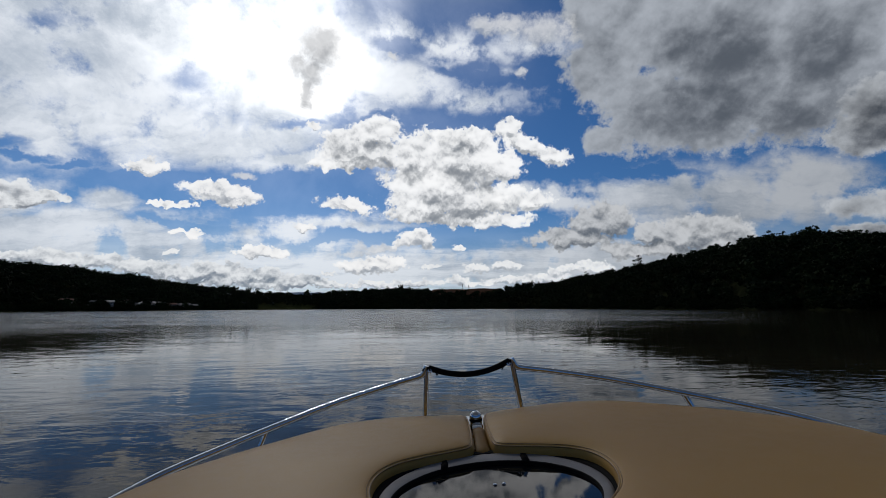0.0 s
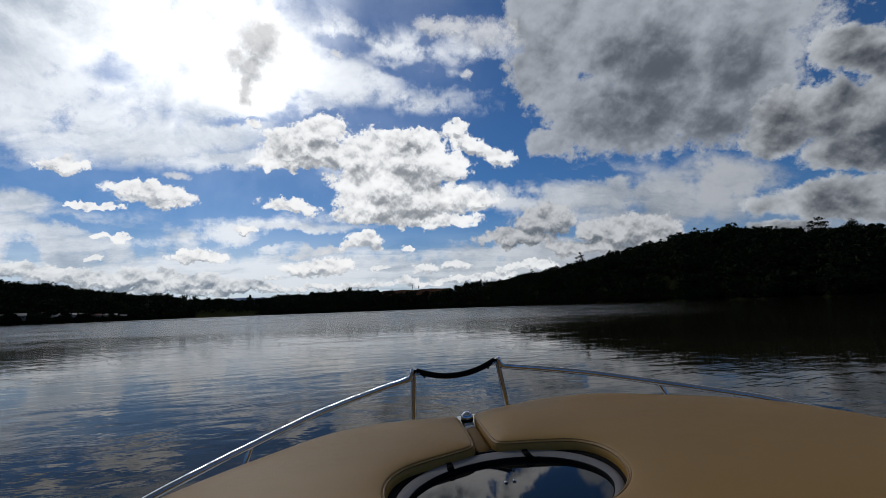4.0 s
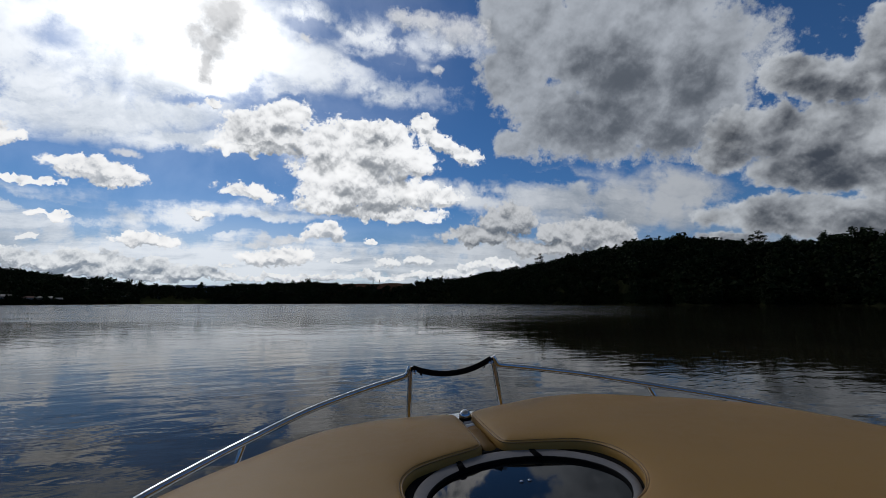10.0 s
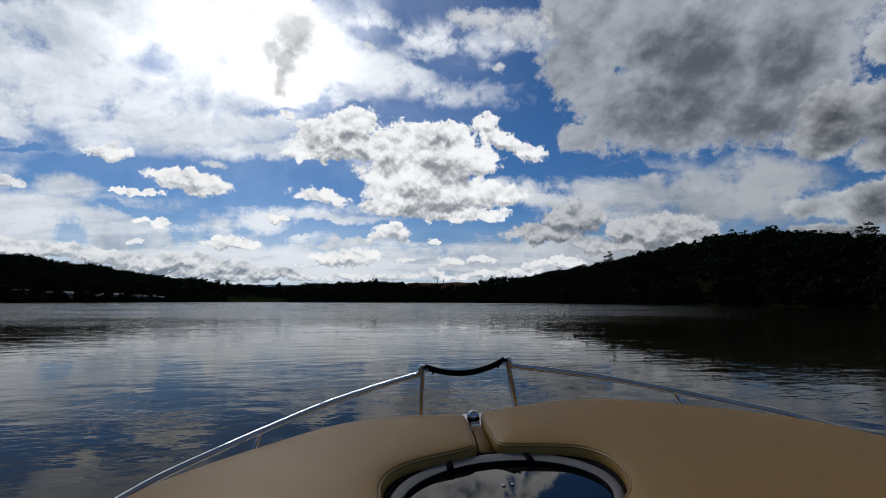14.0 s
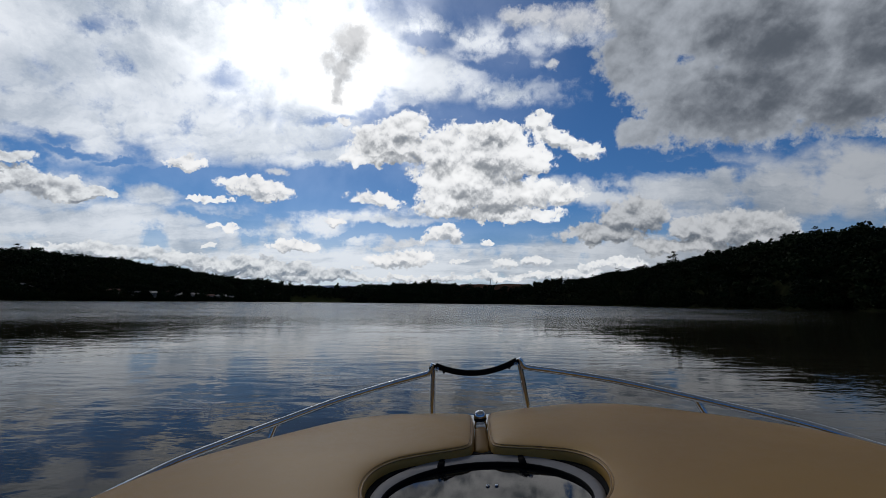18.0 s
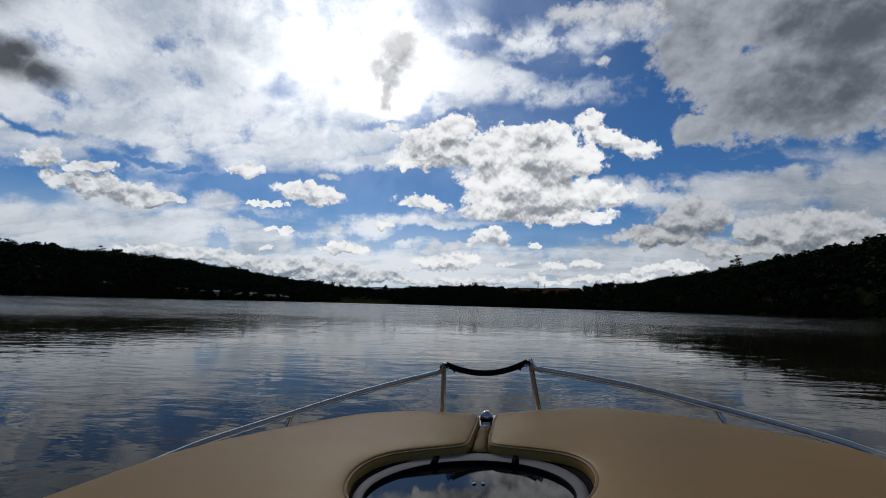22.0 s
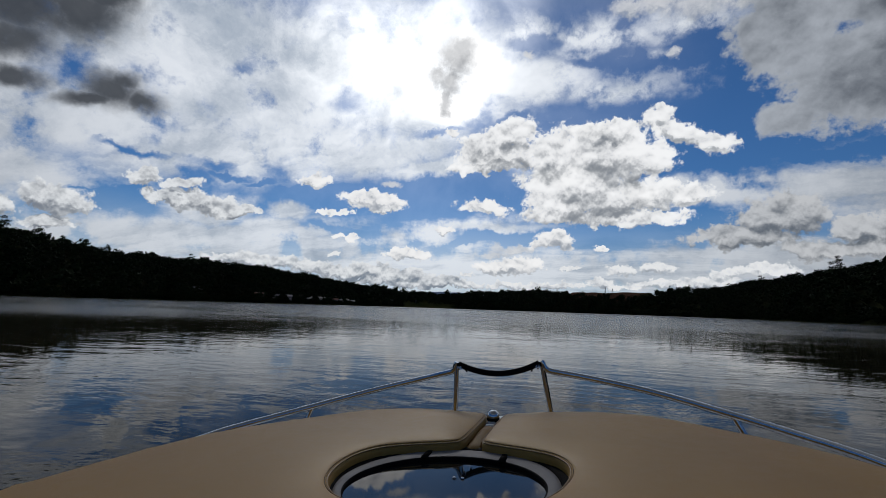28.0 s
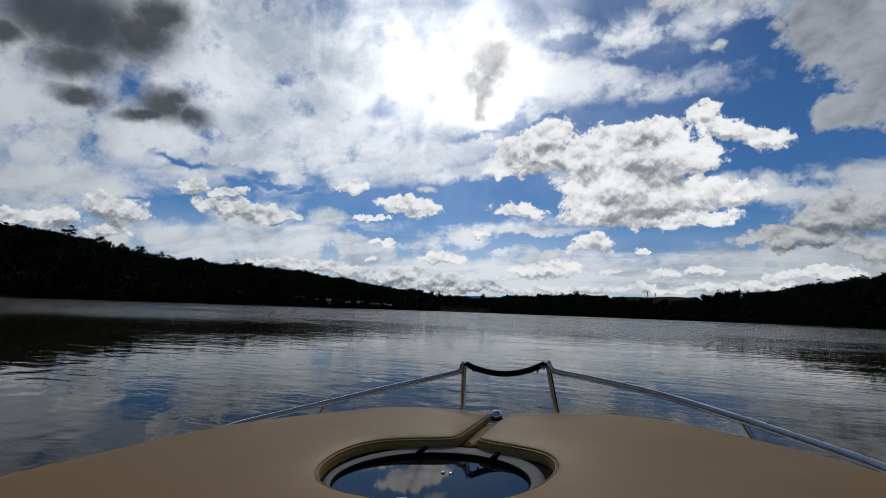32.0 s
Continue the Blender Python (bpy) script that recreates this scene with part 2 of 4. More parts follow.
VEIL_LOW = [
    (2.3, 4.9, 77.0, 2.6, 0), (-35.7, 6.0, 19.2, 1.4, 5), (25.1, 6.8, 19.4, 1.8, -2), (-43.4, 10.6, 4.6, 2.1, 11), (46.5, 13.2, 4.9, 2.2, -12),
]
GAPS = [
    (-42.3, 15.2, 4.5, 0.6, 9), (-38.3, 15.0, 3.2, 0.6, 5), (-29.5, 13.8, 5.4, 1.5, 9), (-17.5, 14.8, 6.9, 2.4, 5), (-7.8, 15.8, 5.3, 2.0, 3), (-33.6, 14.2, 3.1, 0.7, 10),
    (-29.2, 10.3, 5.1, 0.8, -3), (-25.3, 9.6, 2.4, 0.7, 5), (-8.7, 9.4, 8.1, 1.1, 2), (5.7, 9.2, 6.9, 1.1, 0), (-12.3, 8.0, 4.3, 0.6, 2),
]
GAPS_WEST = [
    (-50.7, 15.5, 5.1, 0.6, 3), (-43.6, 15.9, 3.9, 0.8, 9), (-50.5, 11.7, 3.5, 0.8, 9), (-54.8, 11.5, 2.6, 0.3, 11), (-32.3, 14.5, 5.9, 1.0, 5), (-41.4, 27.3, 4.9, 1.0, 12),
]
GAPS_EAST = [
    (59.4, 27.4, 5.0, 3.2, -21), (53.0, 20.7, 3.2, 1.7, 7), (65.1, 15.7, 1.8, 1.0, -18), (47.9, 19.7, 3.6, 1.0, 9), (58.0, 31.9, 4.8, 2.9, -22),
]
GAPS_HIGH = [
    (20.8, 19.0, 7.8, 2.3, -5), (25.0, 27.0, 4.2, 4.9, -9), (19.7, 29.1, 7.0, 2.8, -7), (8.1, 30.7, 7.2, 1.0, -2), (-2.0, 32.9, 4.8, 1.2, 2), (-15.1, 23.3, 5.8, 0.6, 7),
    (11.2, 24.2, 13.1, 0.6, -3), (30.6, 16.4, 8.0, 0.9, -8), (44.7, 16.9, 3.0, 1.0, -1), (48.6, 19.0, 1.8, 2.3, -17), (-28.0, 25.5, 3.7, 1.7, 13), (-6.1, 24.8, 4.7, 1.0, 4),
    (-8.9, 17.3, 4.5, 1.0, 4),
]

flat_top = g.math("ADD", DZ, 0.16)
fly = WT.nodes.new("ShaderNodeCombineXYZ")
WT.links.new(g.math("DIVIDE", DX, flat_top), fly.inputs[0])
WT.links.new(g.math("DIVIDE", DY, flat_top), fly.inputs[1])
slant = WT.nodes.new("ShaderNodeMapping")
WT.links.new(g.vec("ADD", fly.outputs[0], g.vec("SCALE", wobble, scale=0.5)), slant.inputs[0])
slant.inputs["Rotation"].default_value = (0, 0, radians(24))
slant.inputs["Scale"].default_value = (0.42, 1.4, 1.0)
streak = slant.outputs[0]
wisps = g.noise(streak, 2.2, 8.0, 0.60, 0.3)
puffs = g.noise(direction, 15.0, 7.0, 0.60)
lumps = g.noise(direction, 6.5, 6.0, 0.58, 0.3)
curls = g.noise(direction, 58.0, 6.0, 0.66)


def billow(where, scale, detail):
    """Rounded heaps: 1 on the top of each, falling to the creases between them."""
    n = WT.nodes.new("ShaderNodeTexVoronoi")
    n.feature, n.normalize = "SMOOTH_F1", True
    WT.links.new(where, n.inputs["Vector"])
    n.inputs["Scale"].default_value, n.inputs["Detail"].default_value, n.inputs["Roughness"].default_value = scale, detail, 0.5
    n.inputs["Smoothness"].default_value = 0.25
    return g.math("SUBTRACT", 1.0, n.outputs["Distance"])


bent = g.vec("ADD", direction, g.vec("SCALE", wobble, scale=0.05))
heads = billow(bent, 26.0, 2.5)
broad_heads = billow(bent, 10.0, 2.5)
puffy = g.math("ADD", g.math("MULTIPLY", heads, 0.60), g.math("MULTIPLY", curls, 0.60))
swell = g.noise(direction, 4.2, 3.0, 0.5)

nishita = WT.nodes.new("ShaderNodeTexSky")
nishita.sky_type, nishita.sun_disc = "NISHITA", False
nishita.sun_elevation, nishita.sun_rotation = radians(SUN_EL), radians(SUN_AZ)
nishita.air_density, nishita.dust_density, nishita.ozone_density = 1.0, 0.1, 2.0
blue = g.mix(1.0, nishita.outputs[0], (0.024, 0.045, 0.069, 1), "MULTIPLY")

veil_field = g.math("SUBTRACT", g.math("MAXIMUM", layer(smooth_chart, VEIL + VEIL_WEST + VEIL_LOW), g.math("SUBTRACT", layer(smooth_chart, VEIL_THIN), 0.62)), g.math("MAXIMUM", g.math("MULTIPLY", layer(smooth_chart, GAPS + GAPS_WEST + GAPS_EAST + GAPS_HIGH), 1.1), 0.0))
veil = g.step(g.math("ADD", veil_field, g.math("MULTIPLY", g.math("SUBTRACT", wisps, 0.5), 1.15)), -0.55, 0.45)
low = g.step(elevation, 0.0, 13.0, 0.85, 0.0)
veil = g.math("MAXIMUM", veil, low)
# added cloud cover overhead, above everything in view
veil = g.math("MAXIMUM", veil, g.math("MULTIPLY", g.step(elevation, 37.0, 47.0), g.step(wisps, 0.25, 0.55, 0.75, 1.0)))
veil_light = g.mix(g.step(g.math("ADD", g.math("MULTIPLY", lumps, 0.5), g.math("MULTIPLY", wisps, 0.5)), 0.32, 0.58), (0.43, 0.51, 0.62, 1), (0.97, 1.02, 1.09, 1))
# that unseen cover is darkened to dim the pads and the near water
veil_light = g.mix(g.step(elevation, 39.0, 50.0, 0.0, 0.92), veil_light, (0.10, 0.107, 0.118, 1))
to_sun = (math.sin(radians(SUN_AZ)) * math.cos(radians(SUN_EL)), math.cos(radians(SUN_AZ)) * math.cos(radians(SUN_EL)), math.sin(radians(SUN_EL)))
near_sun = g.vec("DOT_PRODUCT", direction, to_sun)
thin = g.step(near_sun, 0.45, 0.97, 0.52, 1.0)
veil_light = g.mix(1.0, veil_light, g.mix(thin, (0, 0, 0, 1), (1, 1, 1, 1)), "MULTIPLY")
sky = g.mix(g.math("MULTIPLY", veil, 0.93), blue, veil_light)
halo = g.math("ADD", g.math("MULTIPLY", g.step(near_sun, 0.955, 1.0), 0.75), g.math("MULTIPLY", g.step(near_sun, 0.80, 1.0), 0.15))
halo = g.math("MULTIPLY", halo, g.step(lumps, 0.30, 0.62, 0.45, 1.15))
sky = g.mix(1.0, sky, g.mix(halo, (0, 0, 0, 1), (1.0, 0.99, 0.95, 1)), "ADD")


shift = g.vec("ADD", bent, (0.004 * to_sun[0], 0.004 * to_sun[1], 0.012))
relief = g.math("MULTIPLY", g.math("SUBTRACT", heads, billow(shift, 26.0, 1.5)), 2.6)
relief = g.math("ADD", relief, g.math("MULTIPLY", g.math("SUBTRACT", curls, g.noise(g.vec("ADD", direction, (0.0, 0.0, 0.006)), 58.0, 4.0, 0.6)), 1.3))
shift = g.vec("ADD", bent, tuple(0.034 * v for v in to_sun))
broad_relief = g.math("MULTIPLY", g.math("SUBTRACT", broad_heads, billow(shift, 10.0, 1.5)), 2.0)


def heap(sky, where, spots, ragged, sharp, lit, shade, heavy=0.0, roll=1.0, soft=None, swing=1.6, broad=False, fade=0.97, rise=0.8):
    """Lay one layer of clouds, bright on the rims that face the sun and greyer in its depth, over the sky."""
    body = g.math("ADD", layer(where, spots), 0.06 if broad else 0.0)
    crest = ragged_heads if broad else puffy
    field = g.math("ADD", body, g.math("MULTIPLY", g.math("SUBTRACT", crest, 0.58), g.step(body, -0.1, 0.6, ragged, ragged * 0.5)))
    mask = g.step(field, -sharp * 0.4, sharp)
    depth = g.math("ADD", g.step(field, -0.15 if broad else 0.0, 0.50 if broad else 0.75, 0.0, 0.55 if broad else 0.75), heavy)
    if not broad:
        above = layer(g.vec("ADD", where, (0.0, rise, 0.0)), spots)
        under = g.step(g.math("SUBTRACT", above, body), -0.30, 0.55, -0.10, 0.75)
        depth = g.math("ADD", g.math("ADD", g.step(field, 0.05, 0.75, 0.0, 0.22), heavy), under)
    depth = g.math("ADD", depth, g.math("MULTIPLY", g.math("SUBTRACT", soft or lumps, 0.5), swing))
    if broad:
        depth = g.math("SUBTRACT", depth, g.math("MULTIPLY", relief, roll * 0.35))
    depth = g.step(g.math("SUBTRACT", depth, g.math("MULTIPLY", broad_relief if broad else relief, roll)), -0.35, 1.35)
    tone = g.mix(depth, lit, shade)
    return g.mix(g.math("MULTIPLY", mask, fade), sky, tone)


blend = g.math("ADD", g.math("MULTIPLY", swell, 0.6), g.math("MULTIPLY", lumps, 0.4))
ragged_heads = g.math("ADD", g.math("MULTIPLY", heads, 0.30), g.math("ADD", g.math("MULTIPLY", puffs, 0.45), g.math("MULTIPLY", curls, 0.36)))
bases = layer(smooth_chart, BASES)
bases = g.step(g.math("ADD", bases, g.math("MULTIPLY", g.math("SUBTRACT", lumps, 0.5), 1.4)), -1.0, 0.9, -0.22, 0.40)
sky = heap(sky, broad_chart, GREY, 2.2, 0.26, (0.50, 0.54, 0.60, 1), (0.115, 0.132, 0.158, 1), heavy=bases, roll=1.1, soft=blend, swing=0.9, broad=True)
sky = heap(sky, broad_chart, GREY_LOW, 2.2, 0.22, (0.60, 0.635, 0.68, 1), (0.060, 0.070, 0.088, 1), heavy=g.math("ADD", bases, 0.05), roll=1.2, soft=blend, swing=0.9, broad=True)
far_side = g.step(near_sun, 0.80, 0.52, -0.15, 0.0)
sky = heap(sky, chart, RIGHT_HEAPS, 2.3, 0.28, (0.66, 0.68, 0.71, 1), (0.15, 0.175, 0.21, 1), heavy=g.math("ADD", far_side, 0.10), roll=1.3, swing=0.9, rise=1.2)
sky = heap(sky, small_chart, BANK, 1.7, 0.26, (0.95, 0.98, 1.01, 1), (0.22, 0.27, 0.34, 1), heavy=0.14, roll=1.3, swing=0.6, rise=0.7)
sky = heap(sky, small_chart, LEFT_HEAPS, 2.3, 0.24, (0.95, 0.98, 1.01, 1), (0.24, 0.27, 0.32, 1), heavy=0.04, roll=1.3, swing=0.7, rise=0.9)
sky = heap(sky, small_chart, LOW_ROW, 1.7, 0.28, (1.0, 1.02, 1.04, 1), (0.36, 0.41, 0.48, 1), heavy=-0.05, roll=1.2, swing=0.6, rise=0.5)
sky = heap(sky, small_chart, SMALL, 2.3, 0.26, (1.15, 1.15, 1.15, 1), (0.40, 0.44, 0.50, 1), heavy=-0.06, roll=1.2, swing=0.7, rise=0.6)
sky = heap(sky, small_chart, TUFTS, 1.6, 0.70, (0.88, 0.89, 0.91, 1), (0.52, 0.56, 0.62, 1), fade=0.8)
sky = heap(sky, small_chart, HEAPED_TAIL, 2.3, 0.30, (1.18, 1.19, 1.20, 1), (0.36, 0.39, 0.43, 1), heavy=-0.06, roll=0.9, soft=blend, swing=1.2, rise=1.0)
sky = heap(sky, small_chart, HEAPED, 2.3, 0.26, (1.18, 1.19, 1.20, 1), (0.30, 0.325, 0.36, 1), heavy=0.0, roll=1.1, soft=lumps, swing=1.9, rise=1.7)
sky = heap(sky, small_chart, SUN_EDGE, 1.4, 0.7, (1.9, 1.9, 1.9, 1), (1.5, 1.5, 1.5, 1), roll=0.3, swing=0.6)
sky = heap(sky, small_chart, SUN_CLOUD, 1.2, 0.80, (0.92, 0.93, 0.95, 1), (0.40, 0.42, 0.45, 1), heavy=0.05, roll=0.3, swing=0.7, rise=1.5)
sky = heap(sky, broad_chart, DARK, 0.9, 0.75, (0.34, 0.36, 0.39, 1), (0.030, 0.038, 0.052, 1), heavy=0.42, roll=0.2, soft=swell, swing=0.5, broad=True)
background = WT.nodes.new("ShaderNodeBackground")
WT.links.new(sky, background.inputs[0])
background.inputs[1].default_value = 1.0
WT.links.new(background.outputs[0], WT.nodes.new("ShaderNodeOutputWorld").inputs[0])

sun = new("sun", bpy.data.lights.new("sun", "SUN"))
sun.data.energy, sun.data.angle, sun.data.color = 0.6, radians(8.0), (1.0, 0.94, 0.86)
sun.matrix_world = look(Vector(to_sun) * 100, (0, 0, 0))


# ---- materials ----
def material(name, colour, rough=0.6, metal=0.0, **more):
    m = bpy.data.materials.new(name)
    m.use_nodes = True
    p = m.node_tree.nodes["Principled BSDF"]
    p.inputs["Base Color"].default_value = (*colour, 1)
    p.inputs["Roughness"].default_value, p.inputs["Metallic"].default_value = rough, metal
    for key, value in more.items():
        p.inputs[key.replace("_", " ")].default_value = value
    return m


def worn(name, dark, light, scale, rough=(0.5, 0.7), bump=0.0, bump_scale=60.0, metal=0.0, patch=None, per_piece=0.0, **more):
    """A surface with variation at two scales, a fine relief and uneven gloss."""
    m = material(name, light, rough[0], metal, **more)
    q = Graph(m.node_tree)
    p = m.node_tree.nodes["Principled BSDF"]
    where = m.node_tree.nodes.new("ShaderNodeTexCoord").outputs["Object"]
    broad = q.noise(where, scale, 5.0, 0.6)
    small = q.noise(where, scale * 9.0, 4.0, 0.6)
    blend = q.math("ADD", q.math("MULTIPLY", broad, 0.65), q.math("MULTIPLY", small, 0.35))
    tone = q.mix(q.step(blend, 0.32, 0.68), (*dark, 1), (*light, 1))
    if patch:
        tone = q.mix(q.step(q.noise(where, scale * 0.35, 3.0), 0.52, 0.70), tone, (*patch, 1))
    if per_piece:
        info = m.node_tree.nodes.new("ShaderNodeObjectInfo").outputs["Random"]
        tone = q.mix(1.0, tone, q.mix(info, (1 - per_piece,) * 3 + (1,), (1, 1, 1, 1)), "MULTIPLY")
    m.node_tree.links.new(tone, p.inputs["Base Color"])
    m.node_tree.links.new(q.step(small, 0.3, 0.7, *rough), p.inputs["Roughness"])
    if bump:
        b = m.node_tree.nodes.new("ShaderNodeBump")
        b.inputs["Strength"].default_value, b.inputs["Distance"].default_value = 1.0, bump
        m.node_tree.links.new(q.noise(where, bump_scale, 4.0, 0.6), b.inputs["Height"])
        m.node_tree.links.new(b.outputs[0], p.inputs["Normal"])
    return m


VINYL = worn("tan_vinyl", (0.322, 0.178, 0.042), (0.344, 0.192, 0.047), 3.0, (0.45, 0.50), 0.0003, 420.0, patch=(0.300, 0.164, 0.038), Specular_IOR_Level=0.2)
VINYL_EDGE = worn("tan_vinyl_piping", (0.22, 0.120, 0.036), (0.27, 0.150, 0.046), 9.0, (0.45, 0.6), 0.0004, 500.0)
THREAD = material("brown_thread", (0.16, 0.10, 0.05), 0.8)
GELCOAT = worn("white_gelcoat", (0.70, 0.70, 0.68), (0.80, 0.80, 0.78), 3.0, (0.15, 0.3))
RIM = worn("hatch_rim_paint", (0.15, 0.145, 0.15), (0.20, 0.195, 0.20), 8.0, (0.55, 0.7), Specular_IOR_Level=0.2)
STEEL = worn("polished_steel", (0.45, 0.47, 0.50), (0.53, 0.55, 0.58), 6.0, (0.045, 0.09), metal=1.0)
ACRYLIC = material("smoked_acrylic", (0.004, 0.005, 0.006), 0.03, 0.0, IOR=1.49, Specular_IOR_Level=0.22)
RUBBER = worn("black_rubber", (0.003, 0.003, 0.0035), (0.006, 0.006, 0.0065), 30.0, (0.75, 0.9), 0.0004, 300.0, Specular_IOR_Level=0.06)
LENS = material("clear_lamp_lens", (0.75, 0.78, 0.80), 0.06, 0.0, Transmission_Weight=0.55)
PLATE = worn("white_plate", (0.66, 0.66, 0.64), (0.78, 0.78, 0.76), 40.0, (0.35, 0.5))
BARK = worn("bark", (0.035, 0.028, 0.022), (0.075, 0.06, 0.048), 3.0, (0.8, 0.95), 0.02, 14.0)
PLASTER = worn("pale_plaster", (0.12, 0.115, 0.105), (0.22, 0.21, 0.19), 0.8, (0.7, 0.9), 0.004, 20.0, per_piece=0.35)
TILES = worn("clay_roof", (0.16, 0.07, 0.045), (0.28, 0.13, 0.085), 1.2, (0.7, 0.9), 0.01, 12.0, per_piece=0.3)
ZINC = worn("corrugated_zinc", (0.11, 0.115, 0.12), (0.19, 0.195, 0.20), 1.0, (0.35, 0.55), 0.01, 16.0)
TIMBER = worn("grey_timber", (0.10, 0.085, 0.07), (0.20, 0.17, 0.14), 2.0, (0.7, 0.9), 0.004, 30.0)
GLAZING = material("window_glass", (0.02, 0.025, 0.03), 0.06)
GALVANISED = worn("galvanised_steel", (0.20, 0.21, 0.22), (0.30, 0.31, 0.32), 2.0, (0.45, 0.6), metal=0.6)
# distance haze is put into this blue base colour
PAINTED_HAZE = worn("range_painted_hazy_blue", (0.10, 0.17, 0.28), (0.15, 0.23, 0.36), 0.004, (0.9, 1.0))


def leaves(name, dark, light, wide):
    """Foliage: tone by leaf clump and by stand of trees."""
    m = material(name, light, 0.75)
    q = Graph(m.node_tree)
    p = m.node_tree.nodes["Principled BSDF"]
    p.inputs["Specular IOR Level"].default_value = 0.04
    where = m.node_tree.nodes.new("ShaderNodeTexCoord").outputs["Object"]
    island = m.node_tree.nodes.new("ShaderNodeNewGeometry").outputs["Random Per Island"]
    stand = q.step(q.noise(where, wide, 4.0, 0.6), 0.35, 0.65)
    tone = q.mix(q.math("ADD", q.math("MULTIPLY", island, 0.5), q.math("MULTIPLY", stand, 0.5)), (*dark, 1), (*light, 1))
    m.node_tree.links.new(tone, p.inputs["Base Color"])
    return m


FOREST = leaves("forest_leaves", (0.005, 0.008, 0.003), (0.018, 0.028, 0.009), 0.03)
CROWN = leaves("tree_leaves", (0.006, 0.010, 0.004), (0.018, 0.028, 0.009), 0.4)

# the land: grass and scrub, a ploughed crest and a mown shore meadow
LAND = material("grass_and_soil", (0.06, 0.07, 0.03), 1.0, Specular_IOR_Level=0.0)
q = Graph(LAND.node_tree)
where = LAND.node_tree.nodes.new("ShaderNodeTexCoord").outputs["Object"]
floor_tone = q.mix(q.step(q.noise(where, 0.05, 6.0, 0.65), 0.35, 0.65), (0.008, 0.010, 0.005, 1), (0.022, 0.024, 0.011, 1))
grass = q.mix(q.step(q.noise(where, 0.03, 6.0, 0.65), 0.35, 0.65), (0.022, 0.028, 0.009, 1), (0.050, 0.056, 0.020, 1))
grass = q.mix(q.step(q.noise(where, 0.7, 4.0, 0.6), 0.4, 0.7), grass, (0.034, 0.032, 0.016, 1))
ploughed = q.mix(q.step(q.noise(where, 0.12, 4.0, 0.6), 0.35, 0.65), (0.060, 0.032, 0.020, 1), (0.100, 0.056, 0.036, 1))
at = LAND.node_tree.nodes.new("ShaderNodeSeparateXYZ")
LAND.node_tree.links.new(where, at.inputs[0])
crest = q.math("MULTIPLY", q.step(at.outputs[2], 14.0, 20.0), q.step(at.outputs[1], 960.0, 1020.0))
crest = q.math("MULTIPLY", crest, q.math("MULTIPLY", q.step(at.outputs[0], 20.0, 60.0), q.step(at.outputs[0], 270.0, 220.0)))
meadow = q.math("MULTIPLY", q.step(at.outputs[0], -290.0, -275.0), q.step(at.outputs[0], -180.0, -200.0))
meadow = q.math("MULTIPLY", meadow, q.math("MULTIPLY", q.step(at.outputs[1], 640.0, 680.0), q.step(at.outputs[1], 960.0, 900.0)))
tone = q.mix(crest, q.mix(meadow, floor_tone, grass), ploughed)
LAND.node_tree.links.new(tone, LAND.node_tree.nodes["Principled BSDF"].inputs["Base Color"])

# lake water: glossy, with ripples of three lengths; ruffled towards the far shores and to the west, calmer to the east
WATER = material("lake_water", (0.012, 0.017, 0.013), 0.025, 0.0, IOR=1.333, Specular_IOR_Level=0.10)
q = Graph(WATER.node_tree)
where = WATER.node_tree.nodes.new("ShaderNodeTexCoord").outputs["Object"]
at = WATER.node_tree.nodes.new("ShaderNodeSeparateXYZ")
WATER.node_tree.links.new(where, at.inputs[0])
reach = q.vec("LENGTH", where)
swirl = q.vec("SCALE", q.vec("SUBTRACT", q.noise(where, 0.35, 3.0, 0.5, colour=True), (0.5, 0.5, 0.5)), scale=0.9)
drift = q.vec("ADD", where, swirl)
long_ripple = q.noise(q.vec("MULTIPLY", drift, (0.22, 0.85, 1.0)), 1.0, 3.0, 0.5, 0.4)
mid_ripple = q.noise(q.vec("MULTIPLY", drift, (0.42, 1.0, 1.0)), 3.0, 3.0, 0.55, 0.3)
short_ripple = q.noise(q.vec("MULTIPLY", drift, (0.6, 1.0, 1.0)), 9.0, 2.0, 0.5, 0.3)
gusts = q.step(q.noise(q.vec("MULTIPLY", drift, (0.35, 1.0, 1.0)), 0.09, 4.0, 0.6), 0.40, 0.62)
patches = q.step(q.noise(q.vec("MULTIPLY", drift, (0.4, 1.0, 1.0)), 0.45, 3.0, 0.6), 0.38, 0.64)
close = q.step(reach, 4.0, 45.0, 1.0, 0.25)
far_wind = q.math("MAXIMUM", q.step(at.outputs[1], 240.0, 420.0, 0.0, 0.8), q.step(reach, 150.0, 300.0, 0.0, 0.3))
west = q.math("MULTIPLY", q.step(at.outputs[0], 2.0, -20.0, 0.10, 0.55), close)
lee = q.step(q.math("DIVIDE", at.outputs[0], q.math("MAXIMUM", at.outputs[1], 1.0)), 0.50, 1.15, 1.0, 0.18)
breeze = q.math("MULTIPLY", q.math("MULTIPLY", q.step(reach, 12.0, 60.0), lee), q.math("MULTIPLY_ADD", gusts, 0.45, 0.55))
ruffle = q.math("MAXIMUM", q.math("MAXIMUM", q.math("MULTIPLY", q.math("MAXIMUM", gusts, 0.25), west), far_wind), breeze)
height = q.math("MULTIPLY", long_ripple, q.step(reach, 5.0, 40.0, 0.0075, 0.0085))
height = q.math("ADD", height, q.math("MULTIPLY", q.math("MULTIPLY", mid_ripple, close), q.step(patches, 0.0, 1.0, 0.0022, 0.0080)))
height = q.math("ADD", height, q.math("MULTIPLY", q.math("MULTIPLY", mid_ripple, ruffle), q.step(reach, 25.0, 110.0, 0.022, 0.004)))
